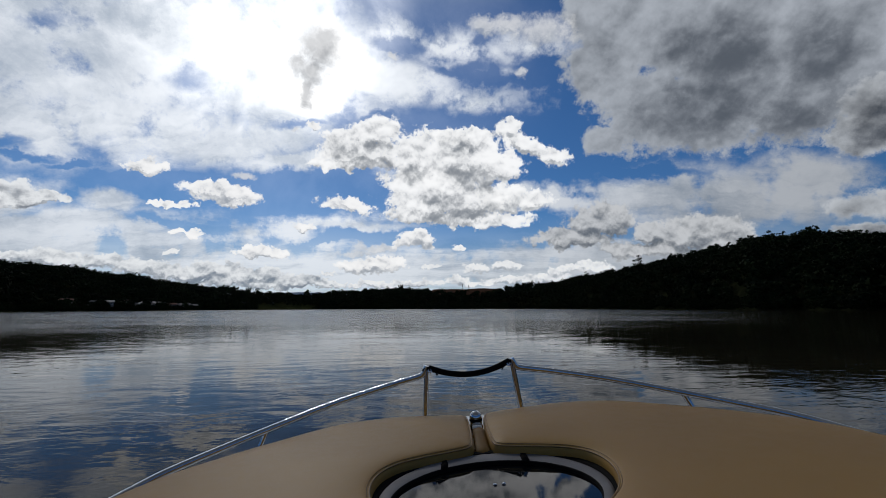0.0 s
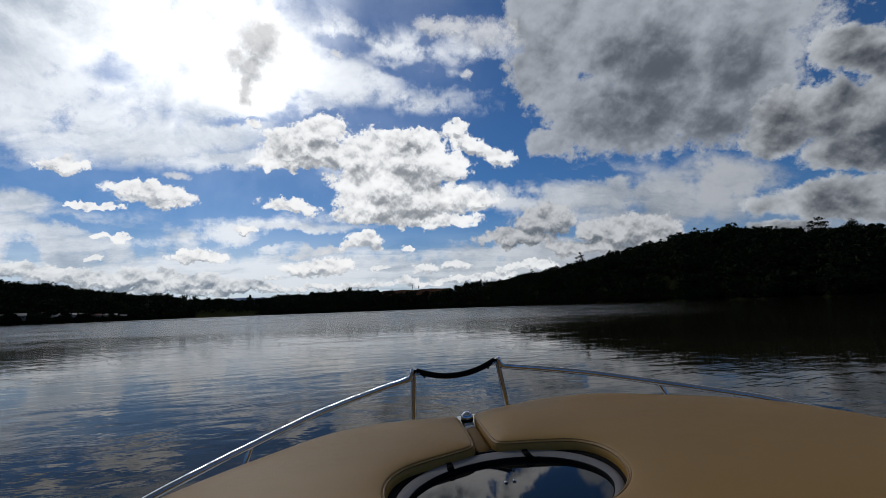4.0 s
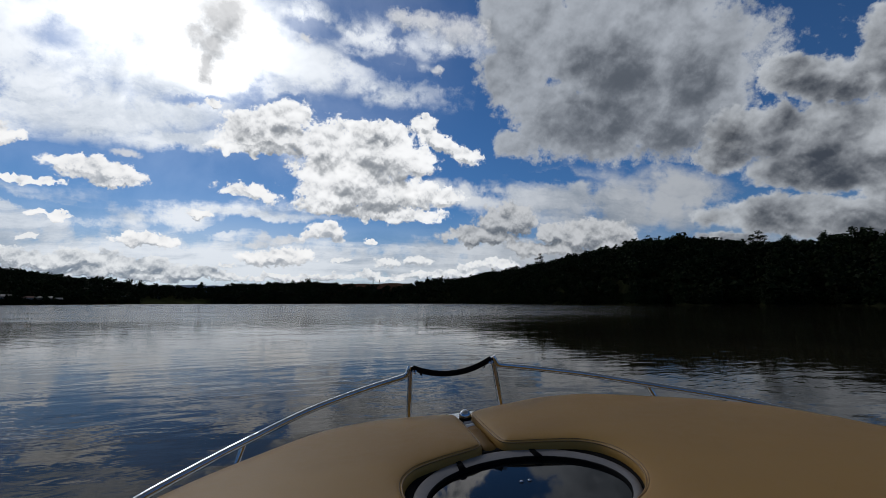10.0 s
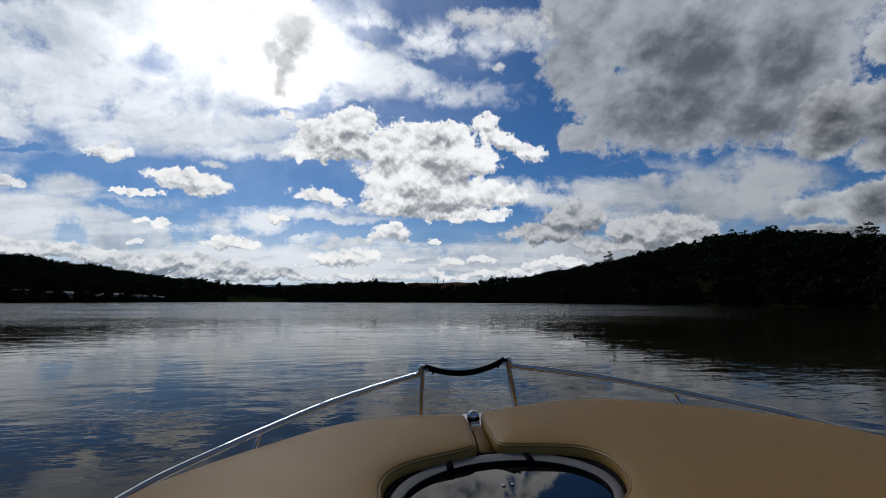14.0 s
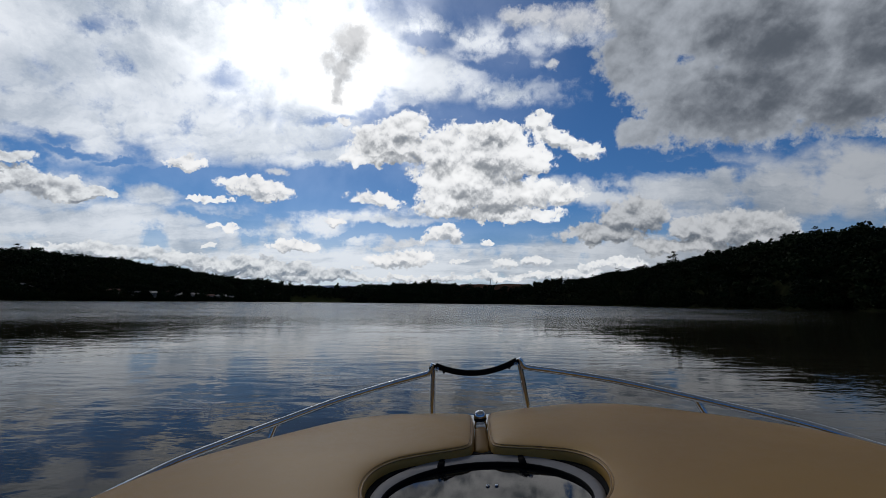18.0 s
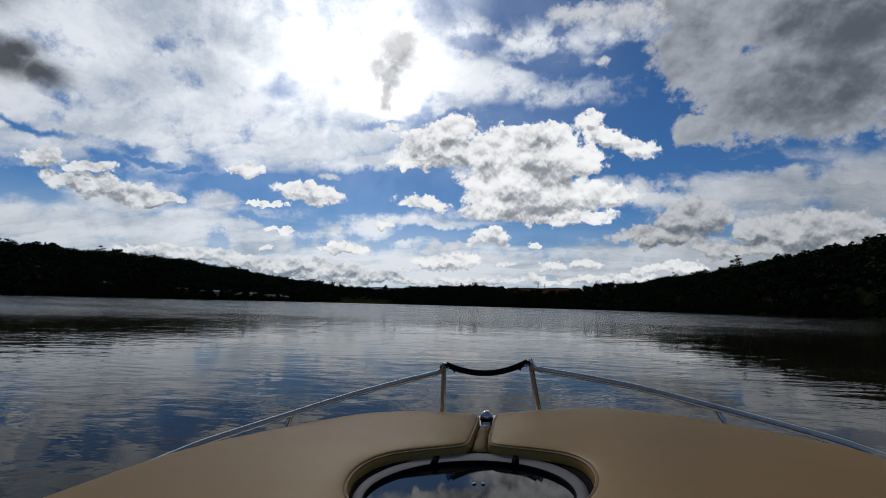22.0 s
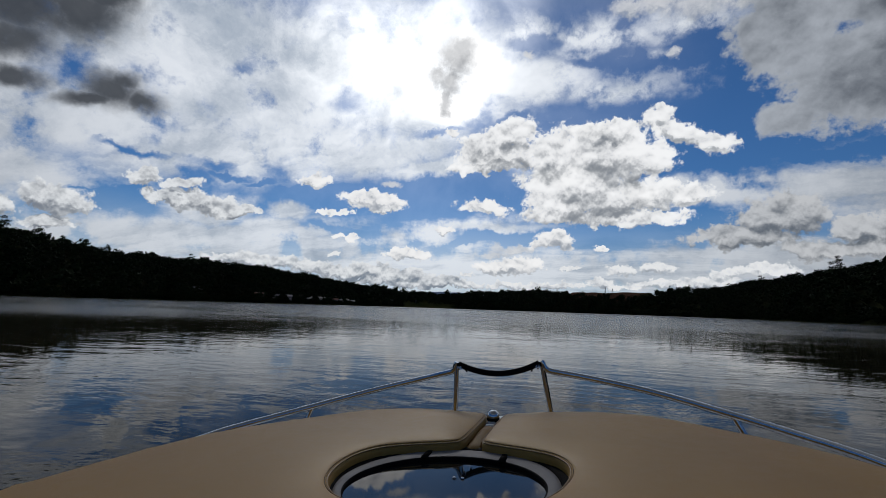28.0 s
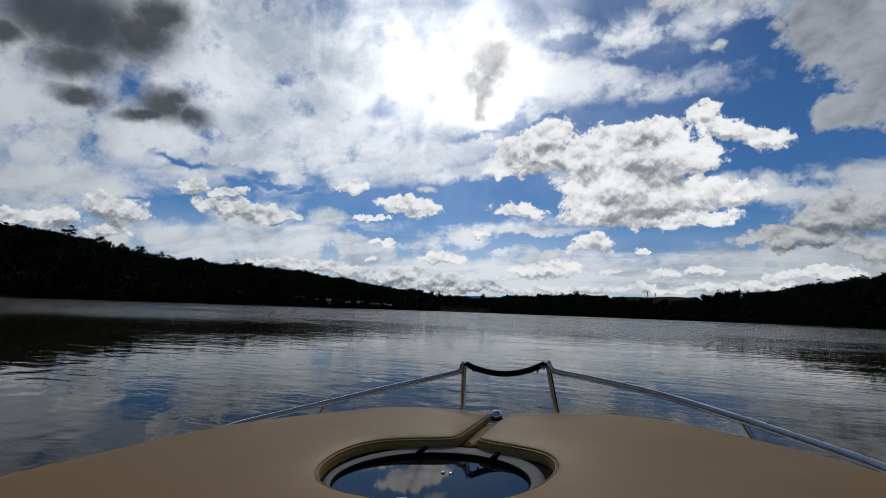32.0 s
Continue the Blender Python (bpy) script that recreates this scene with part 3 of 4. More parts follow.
height = q.math("ADD", height, q.math("MULTIPLY", short_ripple, q.math("MULTIPLY", q.step(reach, 16.0, 3.0, 0.0, 0.0048), q.step(patches, 0.0, 1.0, 0.2, 1.0))))
b = WATER.node_tree.nodes.new("ShaderNodeBump")
b.inputs["Strength"].default_value, b.inputs["Distance"].default_value = 1.0, 1.0
WATER.node_tree.links.new(height, b.inputs["Height"])
WATER.node_tree.links.new(b.outputs[0], WATER.node_tree.nodes["Principled BSDF"].inputs["Normal"])
silt = q.mix(q.step(q.noise(where, 0.08, 4.0), 0.35, 0.7), (0.015, 0.013, 0.008, 1), (0.024, 0.021, 0.012, 1))
WATER.node_tree.links.new(q.math("ADD", q.math("MULTIPLY_ADD", ruffle, 0.05, 0.01), q.math("MAXIMUM", q.math("MULTIPLY", breeze, 0.17), q.step(at.outputs[1], 300.0, 460.0, 0.0, 0.24))), WATER.node_tree.nodes["Principled BSDF"].inputs["Roughness"])
WATER.node_tree.links.new(silt, WATER.node_tree.nodes["Principled BSDF"].inputs["Base Color"])


# ---- mesh helpers ----
def part(name, bm, mat, parent=None, label="", soft=True):
    """Link a bmesh as one mesh object under a thing or a part."""
    me = bpy.data.meshes.new(name)
    if soft:
        for f in bm.faces:
            f.smooth = True
    bm.to_mesh(me)
    bm.free()
    me.materials.append(mat)
    ob = new(name, me)
    ob.parent = parent
    return tagged(ob, label) if label else ob


def sheet(name, verts, faces, mat, parent=None, soft=False):
    """A mesh object from arrays of places and of quads or triangles."""
    verts, faces = np.asarray(verts, np.float32), np.asarray(faces, np.int32)
    me = bpy.data.meshes.new(name)
    count, sides = faces.shape
    me.vertices.add(len(verts))
    me.vertices.foreach_set("co", verts.ravel())
    me.loops.add(count * sides)
    me.loops.foreach_set("vertex_index", faces.ravel())
    me.polygons.add(count)
    me.polygons.foreach_set("loop_start", np.arange(0, count * sides, sides, dtype=np.int32))
    me.polygons.foreach_set("use_smooth", np.full(count, soft))
    me.update(calc_edges=True)
    me.materials.append(mat)
    ob = new(name, me)
    ob.parent = parent
    return ob


def box(bm, low, high, bevel=0.0):
    """A box between two corners, with rounded edges."""
    low, high = Vector(low), Vector(high)
    made = bmesh.ops.create_cube(bm, size=1.0, matrix=Matrix.Translation((low + high) / 2) @ Matrix.Diagonal((*(high - low), 1)))
    if bevel:
        edges = list({e for v in made["verts"] for e in v.link_edges})
        bmesh.ops.bevel(bm, geom=edges, offset=bevel, segments=2, affect="EDGES")
    return bm


def tube(bm, points, radius, sides=12, closed=False):
    """A round bar along points; radius may be one number or one for each point."""
    pts = [Vector(p) for p in points]
    n = len(pts)
    sizes = radius if isinstance(radius, (list, tuple)) else [radius] * n
    rings, side = [], None
    for i, p in enumerate(pts):
        ahead = pts[(i + 1) % n] if closed or i < n - 1 else p
        back = pts[i - 1] if closed or i > 0 else p
        way = (ahead - back).normalized()
        if side is None:
            side = way.orthogonal().normalized()
        side = (side - way * side.dot(way)).normalized()
        up = way.cross(side)
        rings.append([bm.verts.new(p + (side * math.cos(a) + up * math.sin(a)) * sizes[i]) for a in [2 * math.pi * k / sides for k in range(sides)]])
    for a, b in zip(rings, rings[1:] + rings[:1] if closed else rings[1:]):
        for k in range(sides):
            bm.faces.new((a[k], a[(k + 1) % sides], b[(k + 1) % sides], b[k]))
    if not closed:
        for ends in (rings[0][::-1], rings[-1]):
            bm.faces.new([bm.verts.new(v.co) for v in ends])
    return bm


def curve(points, steps=8, closed=False):
    """Points of a smooth line through the given ones."""
    pts = [Vector(p) for p in points]
    n, out = len(pts), []
    for i in range(n if closed else n - 1):
        p0 = pts[i - 1] if closed or i > 0 else pts[0]
        p1, p2 = pts[i], pts[(i + 1) % n]
        p3 = pts[(i + 2) % n] if closed or i + 2 < n else pts[-1]
        for k in range(steps):
            t = k / steps
            out.append(0.5 * (2 * p1 + (p2 - p0) * t + (2 * p0 - 5 * p1 + 4 * p2 - p3) * t * t + (3 * p1 - p0 - 3 * p2 + p3) * t ** 3))
    return out if closed else out + [pts[-1]]


def lathe(bm, profile, centre, sides=24, stretch=(1.0, 1.0)):
    """A turned shape: profile of (radius, height), stretched across and along."""
    rings = []
    for r, z in profile:
        rings.append([bm.verts.new((centre[0] + r * stretch[0] * math.cos(a), centre[1] + r * stretch[1] * math.sin(a), centre[2] + z)) for a in [2 * math.pi * k / sides for k in range(sides)]])
    for a, b in zip(rings, rings[1:]):
        for k in range(sides):
            bm.faces.new((a[k], a[(k + 1) % sides], b[(k + 1) % sides], b[k]))
    bm.faces.new(rings[0][::-1])
    bm.faces.new(rings[-1])
    return bm


# ---- land and water ----
AZ = [-180, -120, -80, -66, -60, -55, -50, -45, -40, -35, -30, -26, -22, -17, -13, -9, -3, 2, 6, 10, 14, 18, 22, 25, 29, 32, 36, 40, 43, 46, 51, 55, 60, 66, 80, 120, 180]
CREST = [3, 4, 5, 6.25, 5.12, 4.54, 4.42, 4.3, 4.04, 3.54, 2.91, 2.39, 1.97, 1.62, 1.68, 2.1, 2.44, 2.4, 2.49, 2.5, 2.65, 2.98, 3.49, 3.91, 4.52, 5.08, 5.83, 6.58, 6.92, 7.1, 6.85, 6.25, 5.75, 5.98, 5, 4, 3]
SHORE = [500, 420, 340, 330, 340, 360, 390, 420, 460, 500, 560, 640, 760, 850, 900, 900, 900, 900, 900, 880, 800, 680, 560, 480, 400, 350, 310, 280, 260, 250, 240, 235, 230, 230, 260, 400, 500]

AZ = [0.935 * a for a in AZ]


def bearing(az):
    return 0.935 * az


def shore(az):
    return np.interp(az, AZ, SHORE) + 9 * np.sin(np.asarray(az) * 0.9) + 5 * np.sin(np.asarray(az) * 2.3 + 1)


def ridge(az):
    s = np.interp(az, AZ, SHORE)
    return s + 190 + 0.14 * np.maximum(s - 300, 0)


def field_here(az, t):
    """Open land: the ploughed crest and the meadow by the water."""
    return ((az > 2.5) & (az < 12.5) & (t > 0.42)) | ((az > -19) & (az < -12.5) & (t < 0.14))


def land(az, r):
    """The height of the land at a bearing in degrees and a distance in metres."""
    az, r = np.asarray(az, float), np.asarray(r, float)
    s, top = shore(az), ridge(az)
    t = (r - s) / (top - s)
    trees = np.where((az > 2.5) & (az < 12.5), 0.0, np.where(np.abs(az) < 20, 8.0, 7.0))
    peak = np.tan(np.radians(np.interp(az, AZ, CREST))) * top + 1.4 - trees
    rise = 1 - (1 - np.clip(t, 0, 1)) ** 1.7
    beyond = np.clip((r - top) / 700, 0, 1)
    rough = 1.2 * np.sin(r * 0.045 + az * 0.6) + 1.0 * np.sin(r * 0.021 - az * 1.3 + 2)
    up = peak * rise * (1 - 0.45 * beyond * beyond * (3 - 2 * beyond)) + rough * np.clip(t * 2, 0, 1) + 0.6 * np.clip(t * 30, 0, 1)
    return np.where(t < 0, -np.minimum(5.0, (s - r) * 0.06) - 0.05, up)


def spot_on_land(az, r):
    a = radians(az)
    return Vector((r * math.sin(a), r * math.cos(a), float(land(az, r))))


radii = np.concatenate([[0.0], np.linspace(60, 200, 6), np.linspace(215, 1300, 120), np.geomspace(1330, 4850, 16)])
bearings = np.linspace(-180, 180, 721)[:-1]
rr, aa = np.meshgrid(radii, bearings)
zz = land(aa, rr)
places = np.stack([rr * np.sin(np.radians(aa)), rr * np.cos(np.radians(aa)), zz], -1).reshape(-1, 3)
cols = len(radii)
i, j = np.meshgrid(np.arange(len(bearings)), np.arange(cols - 1), indexing="ij")
i2 = (i + 1) % len(bearings)
quads = np.stack([i * cols + j, i * cols + j + 1, i2 * cols + j + 1, i2 * cols + j], -1).reshape(-1, 4)[:, ::-1]
tagged(sheet("ground", places, quads, LAND, soft=True), "wooded hills and grassy banks round the lake", "ground", kind="structure")

rng = np.random.default_rng(5)
rings = np.concatenate([[0.0], np.geomspace(0.8, 120.0, 440), np.geomspace(126.0, 4840.0, 70)])
spokes = np.radians(np.concatenate([np.arange(-82, 82, 0.36), np.arange(82, 278, 4.0)]))
rr, aa = np.meshgrid(rings, spokes)
wx, wy = rr * np.sin(aa), rr * np.cos(aa)
calm = np.interp(wx, [-16, -3, 5], [0.8, 0.26, 0.20]) * (0.75 + 0.25 * np.sin(wx * 0.21 + 1.0) * np.sin(wy * 0.13))
cell = np.maximum(rr * 0.0115, 0.01)
wave = np.zeros_like(rr)
for k in range(26):
    length = 0.11 * 1.10 ** k
    way = rng.normal(0.5 * math.pi, 0.9)
    phase = rng.uniform(0, 6.28)
    bent = 0.4 * length * np.sin(2 * math.pi * (wx * math.sin(way) - wy * math.cos(way)) / (length * 4.7) + phase * 2)
    swing = np.sin(2 * math.pi * (wx * math.cos(way) + wy * math.sin(way) + bent) / length + phase)
    wave += 0.0036 * min(1.0, (0.45 / length) ** 1.5) * length * swing * np.clip((length / cell - 3) / 4, 0, 1)
wave *= calm * np.interp(rr, [5, 25, 60, 120], [1.0, 0.55, 0.5, 0.0])
places = np.stack([wx, wy, wave], -1).reshape(-1, 3)
cols = len(rings)
i, j = np.meshgrid(np.arange(len(spokes)), np.arange(cols - 1), indexing="ij")
i2 = (i + 1) % len(spokes)
quads = np.stack([i * cols + j, i * cols + j + 1, i2 * cols + j + 1, i2 * cols + j], -1).reshape(-1, 4)[:, ::-1]
tagged(sheet("water", places, quads, WATER, soft=True), "dark lake water with fine ripples mirroring the clouds", "water", kind="structure")

# far mountains in the gap between the hills, their haze painted on as blue
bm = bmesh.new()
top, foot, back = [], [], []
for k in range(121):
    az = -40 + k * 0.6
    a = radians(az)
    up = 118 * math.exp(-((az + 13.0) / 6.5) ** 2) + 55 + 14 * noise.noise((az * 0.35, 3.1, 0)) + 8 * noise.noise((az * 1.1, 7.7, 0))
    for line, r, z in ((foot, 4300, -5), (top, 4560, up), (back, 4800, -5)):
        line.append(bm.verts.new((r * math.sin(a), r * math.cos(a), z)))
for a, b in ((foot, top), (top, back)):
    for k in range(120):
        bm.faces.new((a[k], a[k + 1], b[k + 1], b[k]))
tagged(part("backdrop", bm, PAINTED_HAZE), "mountain range far behind the lake, coloured blue for haze", "mountains", kind="structure")


# ---- woods ----
def leaf_cards(rng, centres, sizes, count, card, flat=0.75):
    """Leaf clumps round each crown's middle: small tilted quads in a few lobes, with gaps."""
    n = len(centres)
    lobes = rng.normal(0, 1, (n, 5, 3))
    lobes /= np.linalg.norm(lobes, axis=2, keepdims=True)
    lobes *= np.array([0.55, 0.55, 0.40]) * rng.uniform(0.5, 1.1, (n, 5, 1))
    pick = rng.integers(0, 5, (n, count))
    way = rng.normal(0, 1, (n, count, 3))
    way /= np.linalg.norm(way, axis=2, keepdims=True)
    local = lobes[np.arange(n)[:, None], pick] + way * rng.uniform(0.32, 0.55, (n, count, 1)) * np.array([1, 1, flat])
    mid = (centres[:, None] + local * sizes[:, None, None]).reshape(-1, 3)
    one = rng.normal(0, 1, mid.shape)
    one /= np.linalg.norm(one, axis=1, keepdims=True)
    two = np.cross(one, way.reshape(-1, 3) + rng.normal(0, 0.5, mid.shape))
    two /= np.linalg.norm(two, axis=1, keepdims=True) + 1e-9
    big = np.repeat(sizes, count)[:, None] * card * rng.uniform(0.6, 1.3, (len(mid), 1))
    one, two = one * big, two * big * 0.8
    verts = np.stack([mid - one - two * 0.4, mid + one * 0.2 - two, mid + one + two * 0.3, mid - one * 0.2 + two], 1).reshape(-1, 3)
    return verts, np.arange(len(verts)).reshape(-1, 4)


def crown_hearts(rng, centres, sizes):
    """The dense dark inside of each crown, an uneven eight-sided lump."""
    unit = np.array([(1, 0, 0), (0, 1, 0), (-1, 0, 0), (0, -1, 0), (0, 0, 1), (0, 0, -1)], float)
    v = centres[:, None] + unit * sizes[:, None, None] * rng.uniform(0.38, 0.62, (len(centres), 6, 1)) * np.array([1, 1, 0.85])
    f = np.array([(0, 1, 4), (1, 2, 4), (2, 3, 4), (3, 0, 4), (1, 0, 5), (2, 1, 5), (3, 2, 5), (0, 3, 5)])
    return v.reshape(-1, 3), (f[None] + np.arange(len(centres))[:, None, None] * 6).reshape(-1, 3)


def wood(name, label, az0, az1, gap, count, card, size, seed):
    """One wooded slope between two bearings, from the water's edge to just behind its crest."""
    rng = np.random.default_rng(seed)
    mid = np.linspace(az0, az1, 60)
    area = np.mean((ridge(mid) + 12) ** 2 - shore(mid) ** 2) * radians(az1 - az0) / 2
    n = int(area / gap ** 2)
    az = rng.uniform(az0, az1, n * 2)
    s, top = shore(az), ridge(az) + 12
    keep = rng.uniform(0, 1, n * 2) < (top ** 2 - s ** 2) / np.max(top ** 2 - s ** 2)
    az, s, top = az[keep][:n], s[keep][:n], top[keep][:n]
    r = np.sqrt(rng.uniform(0, 1, len(az)) * (top ** 2 - s ** 2) + s ** 2) + 2
    open_land = field_here(az, (r - s) / (top - s))
    az, r = az[~open_land], r[~open_land]
    edge = rng.uniform(az0, az1, int(len(az) * 0.22))
    edge = edge[~field_here(edge, np.zeros(len(edge)))]
    az, r = np.concatenate([az, edge]), np.concatenate([r, shore(edge) + rng.uniform(-0.5, 5, len(edge))])
    sizes = size * rng.uniform(0.65, 1.25, len(az)) * np.where(rng.uniform(0, 1, len(az)) < 0.06, 1.35, 1.0)
    sizes[-len(edge):] *= 0.6
    z = land(az, r) + sizes * rng.uniform(0.7, 1.35, len(az))
    centres = np.stack([r * np.sin(np.radians(az)), r * np.cos(np.radians(az)), z], -1)
    v1, f1 = leaf_cards(rng, centres, sizes, count, card)
    v2, f2 = crown_hearts(rng, centres - np.array([0, 0, 0.25 * size]), sizes)
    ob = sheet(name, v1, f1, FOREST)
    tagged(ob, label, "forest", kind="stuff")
    # added crown cores that close the gaps between the leaf cards with dark
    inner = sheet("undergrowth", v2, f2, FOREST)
    tagged(inner, "solid lumps added inside the tree crowns to fill them dark", "undergrowth", kind="stuff")
    return ob


wood("forest", "dark dense forest covering the steep hill by the lake", 18, 78, 4.6, 64, 0.18, 4.2, 11)
wood("forest", "dark forest on the long hill above the lakeside houses", -80, -24, 5.2, 56, 0.18, 4.4, 12)
wood("forest", "distant dark woods on the low hill across the lake", -24, 18, 9.5, 40, 0.20, 6.6, 13)
wood("forest", "woods on the shore behind the boat", 78, 180, 14.0, 22, 0.26, 8.5, 14)
wood("forest", "woods on the shore behind the boat", -180, -80, 14.0, 22, 0.26, 8.5, 15)


# ---- single trees that stand out on the crests ----
def tree(kind, seed):
    """A tree of its own: tapered leaning trunk, limbs, and a crown of leaf clumps."""
    rng = np.random.default_rng(seed)
    thing = new("tree")
    tall, spread, flat, lean = {"umbrella": (11.0, 3.4, 0.42, 0.10), "round": (9.0, 3.6, 0.85, 0.03), "slim": (12.0, 1.7, 1.5, 0.02), "leaning": (12.0, 2.6, 0.6, -0.32)}[kind]
    bm = bmesh.new()
    spine = [(lean * tall * (k / 6) ** 1.4 + 0.12 * rng.normal(), 0.12 * rng.normal(), tall * 0.8 * k / 6 - 0.5) for k in range(7)]
    tube(bm, spine, [0.30 - 0.035 * k for k in range(7)], 8)
    tips = [Vector(spine[-1])]
    for k in range(7):
        start = Vector(spine[3 + k % 4])
        a = k * 2.4 + rng.uniform(0, 0.6)
        tip = start + Vector((math.cos(a) * spread * 0.7, math.sin(a) * spread * 0.7, tall * rng.uniform(0.06, 0.18)))
        tube(bm, [start, (start + tip) / 2 + Vector((0, 0, 0.25)), tip], [0.12, 0.08, 0.04], 6)
        tips.append(tip)
    part("trunk", bm, BARK, thing, "slender bare trunk with spreading limbs")
    mids = np.array([tuple(t) for t in tips])
    v, f = leaf_cards(rng, mids, np.full(len(mids), spread * 0.62), 100, 0.13, flat)
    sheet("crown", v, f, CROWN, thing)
    return thing


kinds = {k: tree(k, s) for k, s in (("umbrella", 3), ("round", 4), ("slim", 5), ("leaning", 6))}
TREE_LABEL = {
    "umbrella": "flat-topped dark tree rising above the forest crest", "round": "round-crowned dark tree rising above the forest crest",
    "slim": "slim tall tree standing clear of the wood", "leaning": "leaning tree with a tufted crown on the hill slope",
}
used = set()


def plant(kind, az, back=0.0, scale=1.0, turn=0.0, place=None):
    """Stand a tree on the crest at that bearing, or at a share of the way up the slope."""
    az = bearing(az)
    r = float(ridge(az)) + back if place is None else float(shore(az)) + place * float(ridge(az) - shore(az))
    m = Matrix.Translation(spot_on_land(az, r)) @ pose(0, 0, 0, 0, 0, turn - az) @ Matrix.Scale(scale * 1.45, 4)
    if kind in used:
        ob = copy_thing(kinds[kind], m)
        ob.matrix_basis = m
    else:
        used.add(kind)
        ob = kinds[kind]
        ob.matrix_basis = m
    tagged(ob, TREE_LABEL[kind], "tree", "trees on the crests")


plant("leaning", 30.4, -6, 1.35, 180)
plant("umbrella", 56.3, 0, 1.2, 30)
plant("round", 59.0, 0, 1.0)
plant("round", 62.6, 0, 1.25, 50)
plant("umbrella", 64.8, 4, 1.1, 80)
for az, kind, scale in ((42.6, "round", 0.9), (45.0, "umbrella", 0.8), (48.2, "round", 0.9), (51.3, "umbrella", 0.9), (53.6, "round", 0.8), (67.5, "round", 1.3), (38.1, "round", 0.8), (35.0, "umbrella", 0.8), (27.4, "round", 0.9), (24.6, "umbrella", 0.9)):
    plant(kind, az, 2, scale, az * 37 % 360)
for az, kind, scale in ((17.2, "slim", 1.1), (18.0, "slim", 0.9), (16.2, "round", 1.0), (14.6, "slim", 0.8), (13.6, "round", 0.8), (-3.2, "umbrella", 1.1), (-2.2, "round", 1.1), (-5.4, "round", 1.1), (2.0, "slim", 0.7), (0.9, "round", 0.8)):
    plant(kind, az, 4, scale, az * 53 % 360)
for az, kind, scale in ((-43.2, "slim", 0.8), (-42.4, "round", 1.0), (-47.5, "umbrella", 0.9), (-52.2, "slim", 0.75), (-51.6, "round", 0.9), (-56.0, "round", 1.0), (-59.5, "umbrella", 1.0), (-61.8, "round", 1.1), (-64.4, "umbrella", 1.1), (-39.0, "round", 0.9), (-36.4, "umbrella", 0.8), (-33.0, "round", 0.9), (-29.4, "round", 0.8)):
    plant(kind, az, 2, scale, az * 41 % 360)
for az, kind, scale in ((-22.6, "slim", 0.9), (-21.7, "round", 0.9), (-20.9, "slim", 0.8), (-20.0, "round", 1.0), (-19.0, "round", 0.9), (-18.2, "slim", 0.8)):
    plant(kind, az, 0, scale, az * 29 % 360, 0.45)


# ---- lakeside houses, jetty and pylons ----
def house(wide, deep, high, roof_mat, windows, door_at=0.2):
    """A low lakeside house with a gabled roof, door and windows facing the water (-y)."""
    thing = new("house")
    part("wall", box(bmesh.new(), (-wide / 2, -deep / 2, -1.5), (wide / 2, deep / 2, high), 0.03), PLASTER, thing, soft=False)
    bm = bmesh.new()
    over, up = 0.5, deep * 0.26
    for side in (-1, 1):
        a = [(-wide / 2 - over, side * (deep / 2 + over), high - 0.12), (wide / 2 + over, side * (deep / 2 + over), high - 0.12), (wide / 2 + over, 0, high + up), (-wide / 2 - over, 0, high + up)]
        low = [bm.verts.new(p) for p in a]
        top = [bm.verts.new(Vector(p) + Vector((0, 0, 0.16))) for p in a]
        for k in range(4):
            bm.faces.new((low[k], low[(k + 1) % 4], top[(k + 1) % 4], top[k]))
        bm.faces.new(low[::-1])
        bm.faces.new(top)
    part("roof", bm, roof_mat, thing, soft=False)
    for s in (-1, 1):
        bm = bmesh.new()
        x = s * (wide / 2 - 0.02)
        bm.faces.new([bm.verts.new(p) for p in ((x, -deep / 2, high - 0.05), (x, deep / 2, high - 0.05), (x, 0, high + up))])
        bmesh.ops.solidify(bm, geom=bm.faces[:], thickness=0.15)
        part("gable", bm, PLASTER, thing, soft=False)
    x = -wide / 2 + wide * door_at
    part("door", box(bmesh.new(), (x - 0.45, -deep / 2 - 0.05, 0), (x + 0.45, -deep / 2 + 0.05, 2.05), 0.01), TIMBER, thing, "weathered timber door", soft=False)
    for k in range(windows):
        x = -wide / 2 + wide * (0.38 + 0.5 * k / max(1, windows - 1))
        w = part("window", box(bmesh.new(), (x - 0.6, -deep / 2 - 0.06, 0.9), (x + 0.6, -deep / 2 + 0.04, 2.0), 0.01), PLATE, thing, soft=False)
        part("pane", box(bmesh.new(), (x - 0.52, -deep / 2 - 0.075, 0.98), (x + 0.52, -deep / 2 - 0.062, 1.92)), GLAZING, w, soft=False)
    return thing


